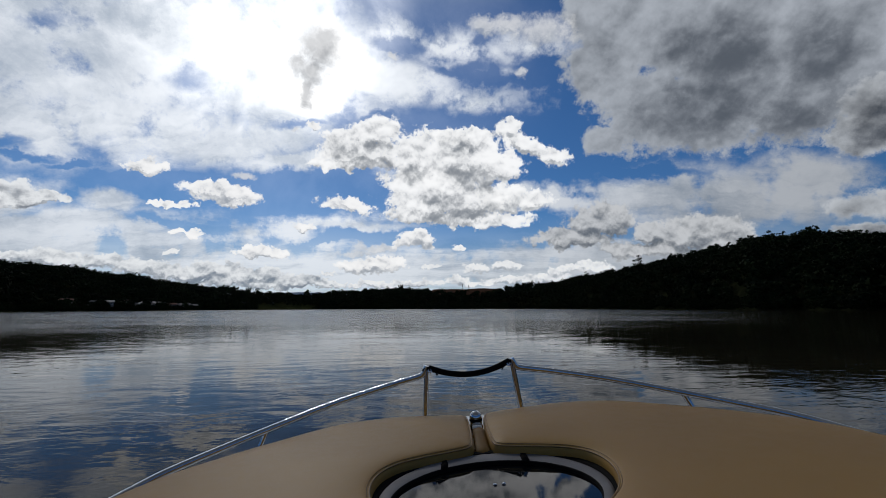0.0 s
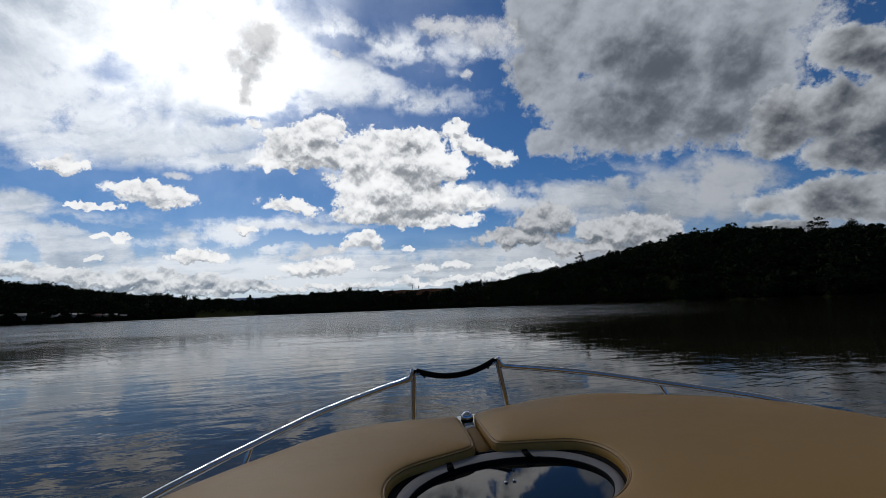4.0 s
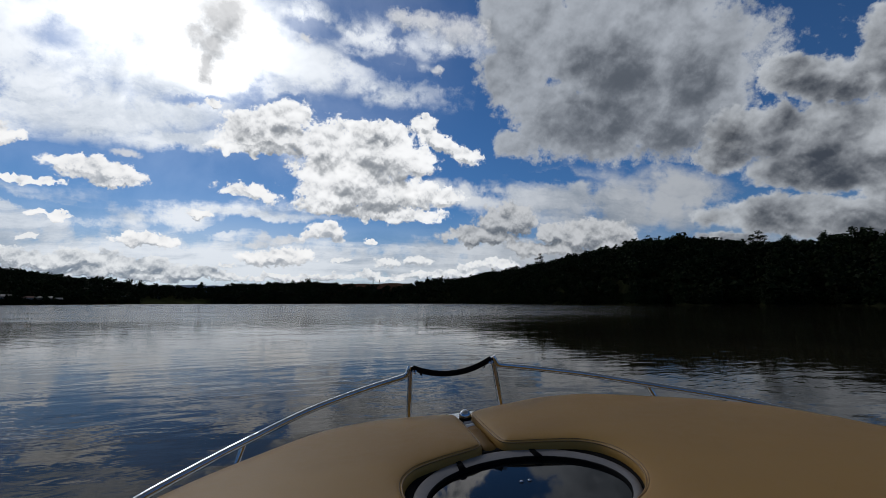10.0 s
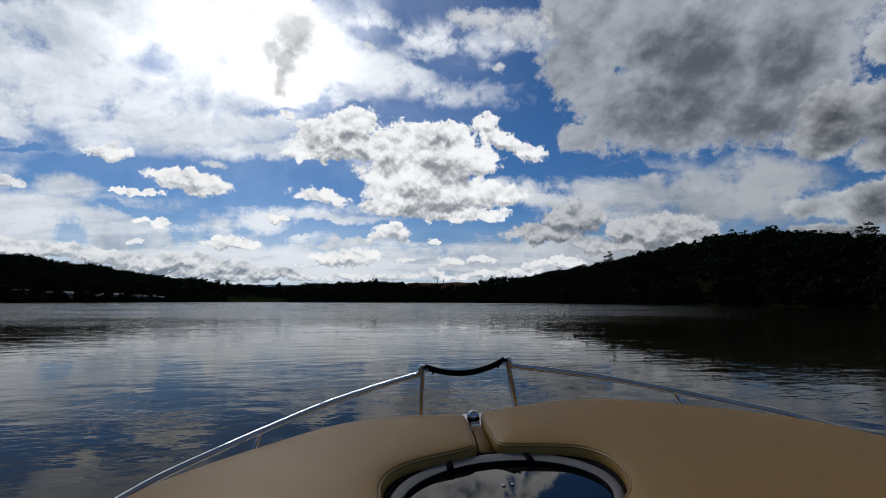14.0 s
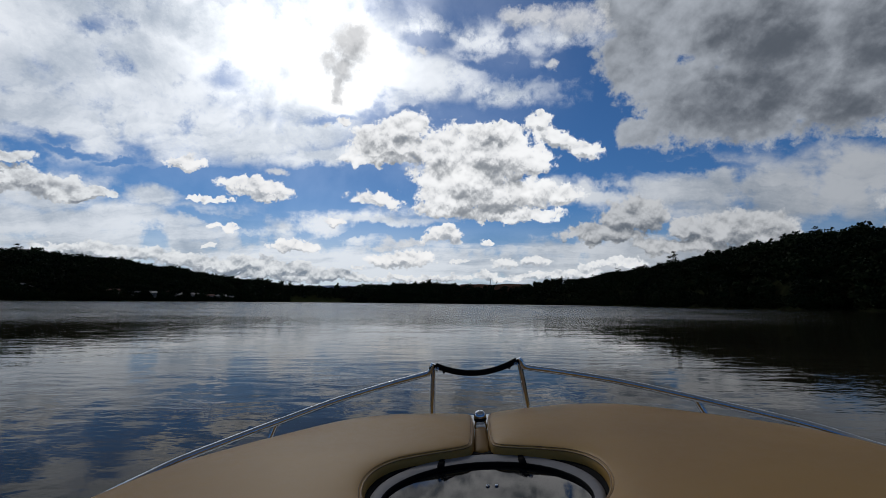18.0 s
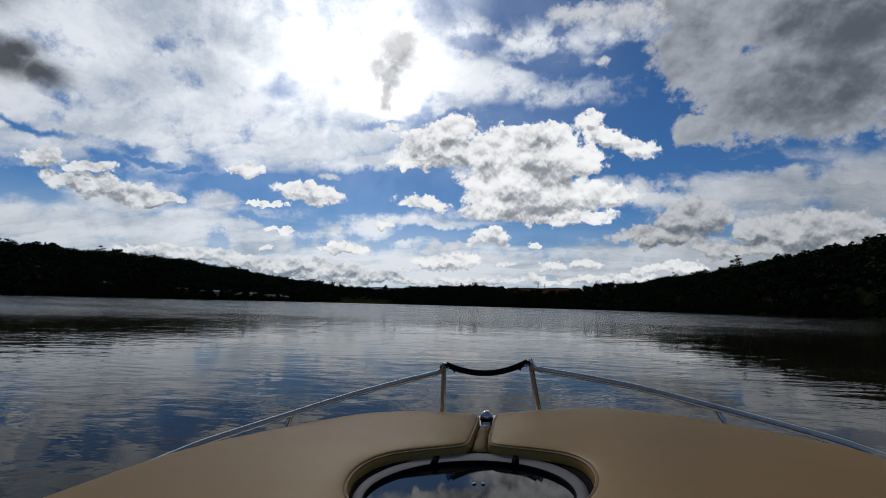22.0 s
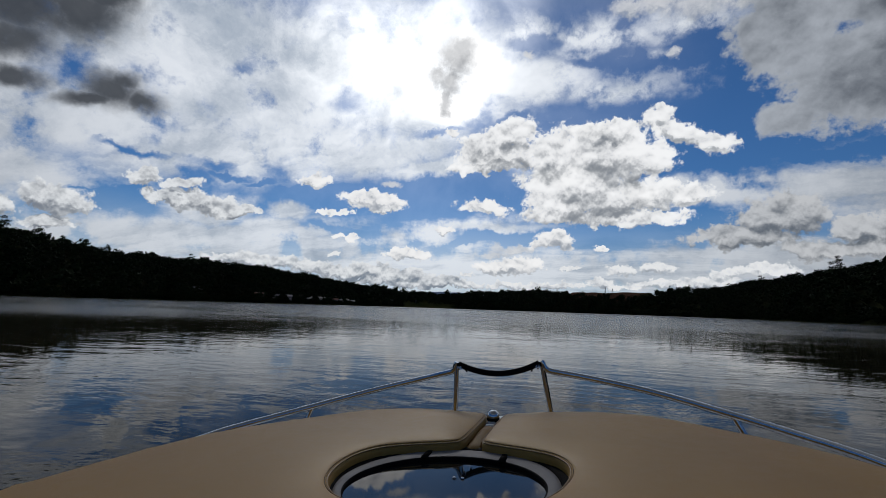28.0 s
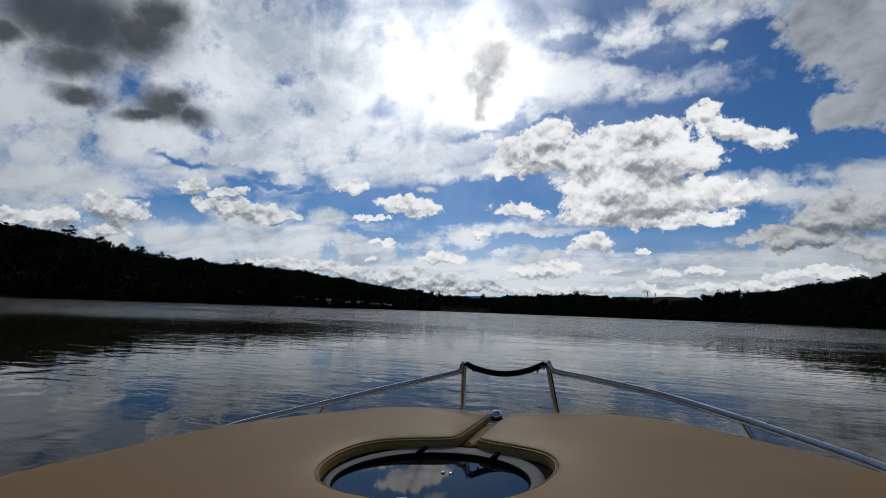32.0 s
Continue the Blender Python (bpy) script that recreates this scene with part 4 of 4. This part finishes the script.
models = [house(9, 6, 2.7, TILES, 3), house(14, 7, 3.0, ZINC, 4, 0.1), house(7, 6, 2.6, ZINC, 2, 0.18)]
HOUSE_LABEL = ["low plastered lakeside house with a clay tile roof", "long pale boathouse with a zinc roof near the water", "small pale cabin with a zinc roof by the shore"]
done = [False, False, False]
for az, kind, up, turn in ((-39.5, 0, 0.07, 4), (-37.6, 2, 0.05, -6), (-36.2, 1, 0.05, 3), (-34.6, 0, 0.09, -4), (-33.4, 2, 0.04, 8), (-32.2, 1, 0.05, -3), (-30.9, 2, 0.06, 0), (-29.8, 0, 0.05, 6), (-28.6, 1, 0.05, -5), (-27.4, 2, 0.04, 4), (-21.8, 0, 0.22, 8), (-18.6, 2, 0.26, -6), (-46.5, 2, 0.10, 5)):
    az = bearing(az)
    r = float(shore(az)) + up * float(ridge(az) - shore(az)) + 4
    m = Matrix.Translation(spot_on_land(az, r) + Vector((0, 0, -0.2))) @ pose(0, 0, 0, 0, 0, turn - az)
    ob = copy_thing(models[kind], m) if done[kind] else models[kind]
    ob.matrix_basis = m
    done[kind] = True
    tagged(ob, HOUSE_LABEL[kind], "house", "lakeside houses")


def jetty(length):
    """A narrow landing stage: piles, beams and deck planks."""
    thing = new("jetty")
    for s in (-1, 1):
        part("beam", box(bmesh.new(), (s * 0.8 - 0.06, -length, 0.45), (s * 0.8 + 0.06, 2, 0.6)), TIMBER, thing, soft=False)
        for k in range(4):
            y = -length + 0.4 + k * length / 3.4
            part("pile", tube(bmesh.new(), [(s * 0.8, y, -3), (s * 0.8, y, 0.9)], 0.10, 8), TIMBER, thing)
    plank = None
    for k in range(int((length + 2) / 0.5)):
        y = -length + k * 0.5
        if plank is None:
            plank = part("plank", box(bmesh.new(), (-1.0, 0, 0.6), (1.0, 0.44, 0.66)), TIMBER, thing, soft=False)
            plank.location.y = y
        else:
            p = new("plank", plank.data)
            p.parent, p.location = thing, (0, y, 0)
    return thing


first = None
for az in (-38.4, -33.9, -28.1):
    az = bearing(az)
    s = float(shore(az))
    m = Matrix.Translation((s * math.sin(radians(az)), s * math.cos(radians(az)), 0)) @ pose(0, 0, 0, 0, 0, -az)
    ob = jetty(11) if first is None else copy_thing(first, m)
    ob.matrix_basis = m
    first = first or ob
    tagged(ob, "weathered timber jetty reaching out from the bank", "jetty", "jetties")


def pylon(high):
    """A lattice mast: four tapering legs, braces and three cross arms."""
    thing = new("pylon")
    base, head = high * 0.10, high * 0.015
    corner = [(1, 1), (1, -1), (-1, -1), (-1, 1)]

    def at_height(k, z):
        w = base + (head - base) * z / high
        return Vector((corner[k][0] * w, corner[k][1] * w, z))

    for k in range(4):
        part("leg", tube(bmesh.new(), [at_height(k, -1), at_height(k, high)], 0.16, 6), GALVANISED, thing)
    for level in range(7):
        z0, z1 = high * level / 7, high * (level + 1) / 7
        bm = bmesh.new()
        for k in range(4):
            tube(bm, [at_height(k, z0), at_height((k + 1) % 4, z1)], 0.08, 4)
            tube(bm, [at_height((k + 1) % 4, z0), at_height(k, z1)], 0.08, 4)
        part("brace", bm, GALVANISED, thing)
    for z in (0.72, 0.84, 0.95):
        bm = bmesh.new()
        for s in (-1, 1):
            tube(bm, [(0, 0, high * z + 0.5), (s * high * 0.16, 0, high * z)], 0.10, 5)
            tube(bm, [(0, 0, high * z - 0.6), (s * high * 0.16, 0, high * z)], 0.10, 5)
        part("cross_arm", bm, GALVANISED, thing)
    return thing


first = None
for az, back, turn in ((7.4, 30, 20), (8.3, 60, 24)):
    az = bearing(az)
    m = Matrix.Translation(spot_on_land(az, float(ridge(az)) + back)) @ pose(0, 0, 0, 0, 0, turn)
    ob = pylon(15) if first is None else copy_thing(first, m)
    ob.matrix_basis = m
    first = first or ob
    tagged(ob, "grey lattice power pylon on the bare hilltop", "pylon", "power pylons")

# ---- the boat ----
AFLOAT = pose(*BOAT)
boat = new("motorboat")
boat.matrix_basis = AFLOAT
tagged(boat, "white motorboat with polished steel bow rail, afloat", "boat")
DECK, PAD = 0.893, 0.953


def gunwale(y):
    """Half the boat's width at the deck, y metres ahead of the helm."""
    if y <= 0.4:
        return 1.24 - 0.02 * (0.4 - y) ** 2 * 0.3
    t = (y - 0.4) / (2.10 - 0.4)
    return 1.24 * max(0.0, 1 - t ** 4) ** 0.5


# hull: sections from the transom to the stem
bm = bmesh.new()
stations = [-3.2, -2.4, -1.6, -0.8, 0.0, 0.4, 0.8, 1.1, 1.4, 1.6, 1.75, 1.87, 1.96, 2.02, 2.06, 2.085, 2.098]
rows = []
for y in stations:
    w = gunwale(y)
    keel = -0.35 + 0.75 * max(0.0, (y - 0.5) / 1.6) ** 2.0
    chine = 0.02 + 0.45 * max(0.0, (y - 0.2) / 1.9) ** 2
    half = [(w, DECK - 0.045), (w + 0.03, DECK - 0.10), (w + 0.03, DECK - 0.14), (w * 0.985, DECK - 0.17), (w * 0.93, (DECK + chine) / 2), (w * 0.84, chine), (w * 0.4, (keel + chine) / 2 - 0.03), (0.0, keel)]
    rows.append([bm.verts.new((x, y, z)) for x, z in half] + [bm.verts.new((-x, y, z)) for x, z in half[-2::-1]])
for a, b in zip(rows, rows[1:]):
    for k in range(len(a) - 1):
        bm.faces.new((a[k], a[k + 1], b[k + 1], b[k]))
for ends in (rows[0][::-1], rows[-1]):
    bm.faces.new([bm.verts.new(v.co) for v in ends])
bmesh.ops.recalc_face_normals(bm, faces=bm.faces)
part("hull", bm, GELCOAT, boat, "white moulded hull")

bm = bmesh.new()
rows = []
for y in [v for v in stations if v >= 0.0]:
    w = gunwale(y)
    rows.append([bm.verts.new((s * w * k, y, DECK - (0.045 if k == 1 else 0.018 if k == 0.97 else 0.0))) for s, k in ((-1, 1), (-1, 0.97), (-1, 0.93), (-1, 0.5), (1, 0.0), (1, 0.5), (1, 0.93), (1, 0.97), (1, 1))])
for a, b in zip(rows, rows[1:]):
    for k in range(len(a) - 1):
        bm.faces.new((a[k], b[k], b[k + 1], a[k + 1]))
bmesh.ops.recalc_face_normals(bm, faces=bm.faces)
part("deck", bm, GELCOAT, boat, "white moulded foredeck")
# plain open cockpit behind the foredeck
for s in (-1, 1):
    bm = bmesh.new()
    rows = []
    for y in [v for v in stations if v <= 0.0]:
        w = gunwale(y)
        rows.append([bm.verts.new((s * x, y, z)) for x, z in ((w, DECK - 0.045), (w * 0.97, DECK - 0.018), (w * 0.94, DECK), (w * 0.82, DECK), (w * 0.80, DECK - 0.03), (w * 0.78, 0.28))])
    for a, b in zip(rows, rows[1:]):
        for k in range(len(a) - 1):
            bm.faces.new((a[k], b[k], b[k + 1], a[k + 1]))
    bmesh.ops.recalc_face_normals(bm, faces=bm.faces)
    part("side_deck", bm, GELCOAT, boat, "white moulded side deck")
part("cockpit_floor", box(bmesh.new(), (-0.98, -3.1, 0.24), (0.98, 0.0, 0.285), 0.01), GELCOAT, boat, "plain cockpit floor", soft=False)
part("bulkhead", box(bmesh.new(), (-0.98, -0.02, 0.28), (0.98, 0.03, DECK - 0.004), 0.008), GELCOAT, boat, "plain bulkhead under the foredeck", soft=False)
part("transom_top", box(bmesh.new(), (-0.98, -3.19, 0.28), (0.98, -3.0, DECK - 0.002), 0.012), GELCOAT, boat, "plain transom", soft=False)

rub = [(s * (gunwale(y) + 0.035), y, DECK - 0.12) for s in (1,) for y in stations[:-1]] + [(0, 2.13, DECK - 0.12)] + [(-(gunwale(y) + 0.035), y, DECK - 0.12) for y in stations[-2::-1]]
part("rubbing_strake", tube(bmesh.new(), rub, 0.022, 8), RUBBER, boat, "black rubber rubbing strake")

# hatch in the foredeck
hatch = new("hatch")
hatch.parent = boat


def oval_rings(rows, sides=64):
    """A band of oval rings: half width, half length, middle and height of each."""
    bm = bmesh.new()
    rings = [[bm.verts.new((w * math.cos(a), y + l * math.sin(a), z)) for a in [2 * math.pi * k / sides for k in range(sides)]] for w, l, y, z in rows]
    for a, b in zip(rings, rings[1:]):
        for k in range(sides):
            bm.faces.new((a[k], a[(k + 1) % sides], b[(k + 1) % sides], b[k]))
    return bm, rings


SEAT = DECK + 0.022
bm, _ = oval_rings([(0.303, 0.273, 1.20, SEAT - 0.03), (0.303, 0.273, 1.20, SEAT + 0.001), (0.300, 0.270, 1.20, SEAT + 0.005), (0.290, 0.258, 1.198, SEAT + 0.007), (0.274, 0.236, 1.182, SEAT + 0.005), (0.271, 0.231, 1.179, SEAT + 0.003)])
bmesh.ops.recalc_face_normals(bm, faces=bm.faces)
part("rim", bm, RIM, hatch, "pale grey painted hatch rim")
# added black lip, so that the pane mirrors no pale inner rim wall
bm, _ = oval_rings([(0.2715, 0.2315, 1.179, SEAT + 0.0034), (0.269, 0.2285, 1.177, SEAT + 0.0036), (0.267, 0.226, 1.177, SEAT + 0.001), (0.267, 0.226, 1.177, SEAT - 0.020)])
bmesh.ops.recalc_face_normals(bm, faces=bm.faces)
part("dark_lip", bm, RUBBER, hatch, "black lip added over the inner wall of the rim")
bm, rings = oval_rings([(0.2690, 0.2280, 1.177, SEAT - 0.005), (0.15, 0.12, 1.177, SEAT - 0.005), (0.05, 0.04, 1.177, SEAT - 0.005)])
for v in bm.verts:
    v.co.z -= (v.co.y - 1.177) * 0.012
bm.faces.new(rings[-1])
bmesh.ops.recalc_face_normals(bm, faces=bm.faces)
part("pane", bm, ACRYLIC, hatch, "smoked dark acrylic hatch lid mirroring the sky")
# flat black ring in place of the shaded gap below the pad walls
bm, _ = oval_rings([(0.3035, 0.2735, 1.20, SEAT - 0.02), (0.306, 0.276, 1.20, SEAT + 0.0035), (0.345, 0.315, 1.195, SEAT + 0.0035), (0.347, 0.317, 1.195, SEAT - 0.02)])
bmesh.ops.recalc_face_normals(bm, faces=bm.faces)
part("shade_ring", bm, RUBBER, hatch, "black ring standing in for the shade between pads and rim")
for x in (-0.128, 0.120):
    bm = bmesh.new()
    box(bm, (x - 0.011, 1.372, SEAT + 0.0015), (x + 0.011, 1.458, SEAT + 0.0095), 0.003)
    part("hinge", bm, RUBBER, hatch, "black hinge across the rim")
for x in (0.010, 0.034):
    part("screw", lathe(bmesh.new(), [(0.0055, 0), (0.0055, 0.002), (0.003, 0.004)], (x, 1.250, SEAT - 0.0055), 12), STEEL, hatch)
lock = lathe(bmesh.new(), [(0.022, 0), (0.022, 0.006), (0.014, 0.010), (0.004, 0.011)], (0, 1.02, SEAT - 0.003), 20)
part("latch", lock, STEEL, hatch, "steel hatch latch")


# ---- sun pads ----
def outline(side):
    """The plan of one pad, counter-clockwise for the starboard one."""
    slot = [(0.030, 1.500), (0.026, 1.60), (0.026, 1.72), (0.030, 1.840)]
    front = [(0.046, 1.888), (0.13, 1.920), (0.25, 1.946), (0.40, 1.962), (0.60, 1.905), (0.81, 1.715), (0.95, 1.560), (1.045, 1.410), (1.095, 1.22), (1.125, 0.95), (1.135, 0.55)]
    stern = [(1.12, 0.345), (1.06, 0.31), (0.60, 0.30), (0.06, 0.30), (0.008, 0.33), (0.006, 0.60), (0.007, 0.90)]
    well = [(0.030, 0.948), (0.12, 0.962), (0.215, 1.005), (0.285, 1.09), (0.318, 1.20), (0.312, 1.300), (0.268, 1.372), (0.19, 1.412), (0.10, 1.442), (0.050, 1.464)]
    ring = curve([(x, y, 0) for x, y in slot + front + stern + well], 6, True)
    return [(p.x * side, p.y) for p in ring]


def inset(ring, d):
    """The ring moved inwards by d."""
    n, out = len(ring), []
    area = sum(ring[i][0] * ring[(i + 1) % n][1] - ring[(i + 1) % n][0] * ring[i][1] for i in range(n))
    sign = 1 if area > 0 else -1
    for i in range(n):
        ax, ay = ring[i - 1]
        bx, by = ring[(i + 1) % n]
        l = math.hypot(bx - ax, by - ay) or 1
        out.append((ring[i][0] - sign * (by - ay) / l * d, ring[i][1] + sign * (bx - ax) / l * d))
    return out


def inside(x, y, ring):
    hit, n = False, len(ring)
    for i in range(n):
        x1, y1 = ring[i]
        x2, y2 = ring[(i + 1) % n]
        if (y1 > y) != (y2 > y) and x < (x2 - x1) * (y - y1) / (y2 - y1) + x1:
            hit = not hit
    return hit


def sun_pad(side):
    from mathutils.geometry import delaunay_2d_cdt
    thing = new("sun_pad")
    thing.matrix_basis = AFLOAT
    ring = outline(side)
    steps = [(0.004, DECK + 0.001), (0.0, DECK + 0.012), (0.0, PAD - 0.022), (0.003, PAD - 0.014), (0.008, PAD - 0.0075), (0.014, PAD - 0.0035), (0.022, PAD - 0.0005)]
    bm = bmesh.new()
    loops = []
    for d, z in steps:
        loops.append([bm.verts.new((x, y, z)) for x, y in inset(ring, d)])
    n = len(ring)
    for a, b in zip(loops, loops[1:]):
        for k in range(n):
            bm.faces.new((a[k], a[(k + 1) % n], b[(k + 1) % n], b[k]))
    rim = inset(ring, 0.022)
    pts = [Vector(p) for p in rim]
    grid = [Vector((x, y)) for x in np.arange(0.02, 1.14, 0.035) * side for y in np.arange(0.32, 1.97, 0.035)]
    arr = np.array(rim)
    for p in grid:
        if inside(p.x, p.y, rim) and np.min(np.hypot(arr[:, 0] - p.x, arr[:, 1] - p.y)) > 0.016:
            pts.append(p)
    co, _, faces, _, _, _ = delaunay_2d_cdt(pts, [(k, (k + 1) % n) for k in range(n)], [], 1, 1e-6)
    made = []
    for k, p in enumerate(co):
        if k < n:
            made.append(loops[-1][k])
        else:
            d = float(np.min(np.hypot(arr[:, 0] - p.x, arr[:, 1] - p.y)))
            puff = 0.016 * (1 - math.exp(-d / 0.09)) + 0.0014 * noise.noise((p.x * 4, p.y * 4, side)) * min(1, d * 8)
            made.append(bm.verts.new((p.x, p.y, PAD + puff)))
    for f in faces:
        try:
            bm.faces.new([made[k] for k in f])
        except ValueError:
            pass
    bmesh.ops.recalc_face_normals(bm, faces=bm.faces)
    pad = part("cushion", bm, VINYL, thing, "tan vinyl sun pad cushion")
    line = [(x, y, PAD - 0.0095) for x, y in inset(ring, 0.0055)]
    part("piping", tube(bmesh.new(), line, 0.0026, 6, True), VINYL_EDGE, pad, "tan piping round the upper edge")
    line = [(x, y, PAD - 0.0042) for x, y in inset(ring, 0.0118)]
    part("seam", tube(bmesh.new(), line, 0.0009, 4, True), THREAD, pad, "brown double stitched seam")
    for x, y in ((0.52, 1.90), (0.90, 1.60), (1.075, 1.30), (1.12, 0.85)):
        ox, oy = inset([(x * side, y)] * 1, 0)[0]
        part("snap_button", lathe(bmesh.new(), [(0.009, 0), (0.009, 0.003), (0.005, 0.006)], (ox + 0.012 * side, oy + 0.01, DECK + 0.012), 12), STEEL, thing, "steel snap button")
    return tagged(thing, "tan vinyl sun pad cushion lying on the foredeck", "cushion", "foredeck sun pads")


sun_pad(1)
sun_pad(-1)

# aft bolster along the windscreen, beside the helm
bm = bmesh.new()
prof = curve([(0.42, 0.30, 0), (0.46, 0.62, 0), (0.70, 0.86, 0), (1.00, 0.88, 0), (1.12, 0.70, 0), (1.12, 0.30, 0), (0.76, 0.27, 0)], 6, True)
loops = []
for d, z in ((0.0, PAD + 0.012), (0.0, PAD + 0.016), (0.010, PAD + 0.021), (0.035, PAD + 0.024), (0.09, PAD + 0.026)):
    loops.append([bm.verts.new((x, y, z)) for x, y in inset([(p.x, p.y) for p in prof], d)])
for a, b in zip(loops, loops[1:]):
    for k in range(len(a)):
        bm.faces.new((a[k], a[(k + 1) % len(a)], b[(k + 1) % len(a)], b[k]))
bm.faces.new(loops[-1])
bm.faces.new(loops[0][::-1])
bmesh.ops.recalc_face_normals(bm, faces=bm.faces)
head = new("headrest_pad")
head.matrix_basis = AFLOAT @ pose(0.09, -0.07, 0)
part("cushion", bm, VINYL, head)
part("piping", tube(bmesh.new(), [(p.x, p.y, PAD + 0.0165) for p in prof], 0.002, 6, True), VINYL_EDGE, head)
tagged(head, "tan vinyl head pad lying on the sun pad", "cushion")

# upholstered tongue between the pads, makers' plate and bow light
bm = bmesh.new()
rows = []
for y, z, w in ((1.478, DECK + 0.004, 0.030), (1.492, DECK + 0.026, 0.030), (1.53, DECK + 0.034, 0.027), (1.60, DECK + 0.039, 0.024), (1.68, DECK + 0.043, 0.022), (1.735, DECK + 0.042, 0.021), (1.745, DECK + 0.004, 0.021)):
    rows.append([bm.verts.new((x * w, y, z - 0.006 * x * x)) for x in (-1, -0.6, 0, 0.6, 1)])
for a, b in zip(rows, rows[1:]):
    for k in range(4):
        bm.faces.new((a[k], a[k + 1], b[k + 1], b[k]))
bmesh.ops.solidify(bm, geom=bm.faces[:], thickness=0.006)
part("tongue", bm, VINYL, boat, "tan vinyl tongue between the pads")
part("plate", box(bmesh.new(), (-0.019, 1.752, DECK), (0.019, 1.776, DECK + 0.040), 0.003), PLATE, boat, "small white plate")
light = new("bow_light")
light.parent = boat
part("base", lathe(bmesh.new(), [(0.027, 0), (0.027, 0.020), (0.024, 0.030), (0.022, 0.046)], (0, 1.835, DECK), 24), STEEL, light, "polished steel base")
part("housing", lathe(bmesh.new(), [(0.024, 0.046), (0.0255, 0.054), (0.024, 0.064), (0.019, 0.073), (0.010, 0.079), (0.002, 0.080)], (0, 1.835, DECK), 24), STEEL, light, "domed chrome cap")
part("collar", lathe(bmesh.new(), [(0.0245, 0.041), (0.0262, 0.044), (0.0262, 0.050), (0.0245, 0.053)], (0, 1.835, DECK), 24), RUBBER, light, "black seal under the cap")
part("lens", box(bmesh.new(), (-0.019, 1.784, DECK + 0.010), (0.019, 1.806, DECK + 0.044), 0.004), LENS, light, "clear lamp lens")

# bow rail: posts, rails and stanchions on either side, a rubber covered chain across the gate
rail = new("bow_rail")
rail.parent = boat
for s in (-1, 1):
    points = [(0.193, 2.0, 1.150), (0.199, 2.0, 1.138), (0.210, 2.002, 1.116), (0.235, 2.008, 1.104), (0.39, 2.035, 1.070), (0.63, 1.98, 1.022), (0.84, 1.81, 0.979), (0.955, 1.68, 0.957), (1.06, 1.535, 0.937), (1.115, 1.43, 0.920), (1.165, 1.28, 0.903), (1.19, 1.16, 0.888)]
    part("rail", tube(bmesh.new(), curve([(x * s, y, z) for x, y, z in points], 6), 0.0128, 14), STEEL, rail, "polished steel rail")
    post = part("post", tube(bmesh.new(), [(s * 0.219, 2.012, DECK - 0.01), (s * 0.206, 2.006, 1.02), (s * 0.194, 2.0, 1.148)], 0.0108, 14), STEEL, rail, "polished steel gate post")
    part("foot", lathe(bmesh.new(), [(0.032, -0.012), (0.032, 0.004), (0.018, 0.012), (0.014, 0.028)], (s * 0.219, 2.012, DECK), 20), STEEL, post)
    stay = part("stanchion", tube(bmesh.new(), [(s * 0.885, 1.775, DECK - 0.03), (s * 0.862, 1.80, 0.935), (s * 0.845, 1.808, 0.977)], 0.0105, 12), STEEL, rail, "short steel stanchion")
    part("foot", lathe(bmesh.new(), [(0.028, -0.03), (0.028, -0.012), (0.014, -0.002)], (s * 0.885, 1.775, DECK), 20), STEEL, stay)
    part("end_foot", lathe(bmesh.new(), [(0.030, -0.03), (0.030, -0.006), (0.014, 0.004)], (s * 1.19, 1.16, DECK), 20), STEEL, rail)
    part("eye", tube(bmesh.new(), [(s * 0.186, 1.985, 1.128), (s * 0.176, 1.982, 1.118), (s * 0.170, 1.984, 1.128), (s * 0.178, 1.988, 1.138)], 0.004, 8, True), STEEL, rail)
sag = [(x, 1.995, 1.098 + 0.042 * (x / 0.18) ** 2) for x in np.linspace(-0.183, 0.183, 21)]
chain = part("gate_cord", tube(bmesh.new(), sag, 0.0128, 12), RUBBER, rail, "black rubber covered gate cord")
for s in (-1, 1):
    part("clip", tube(bmesh.new(), [(s * 0.150, 1.995, 1.128), (s * 0.150, 1.995, 1.112), (s * 0.146, 1.995, 1.105)], 0.004, 8), RUBBER, chain)
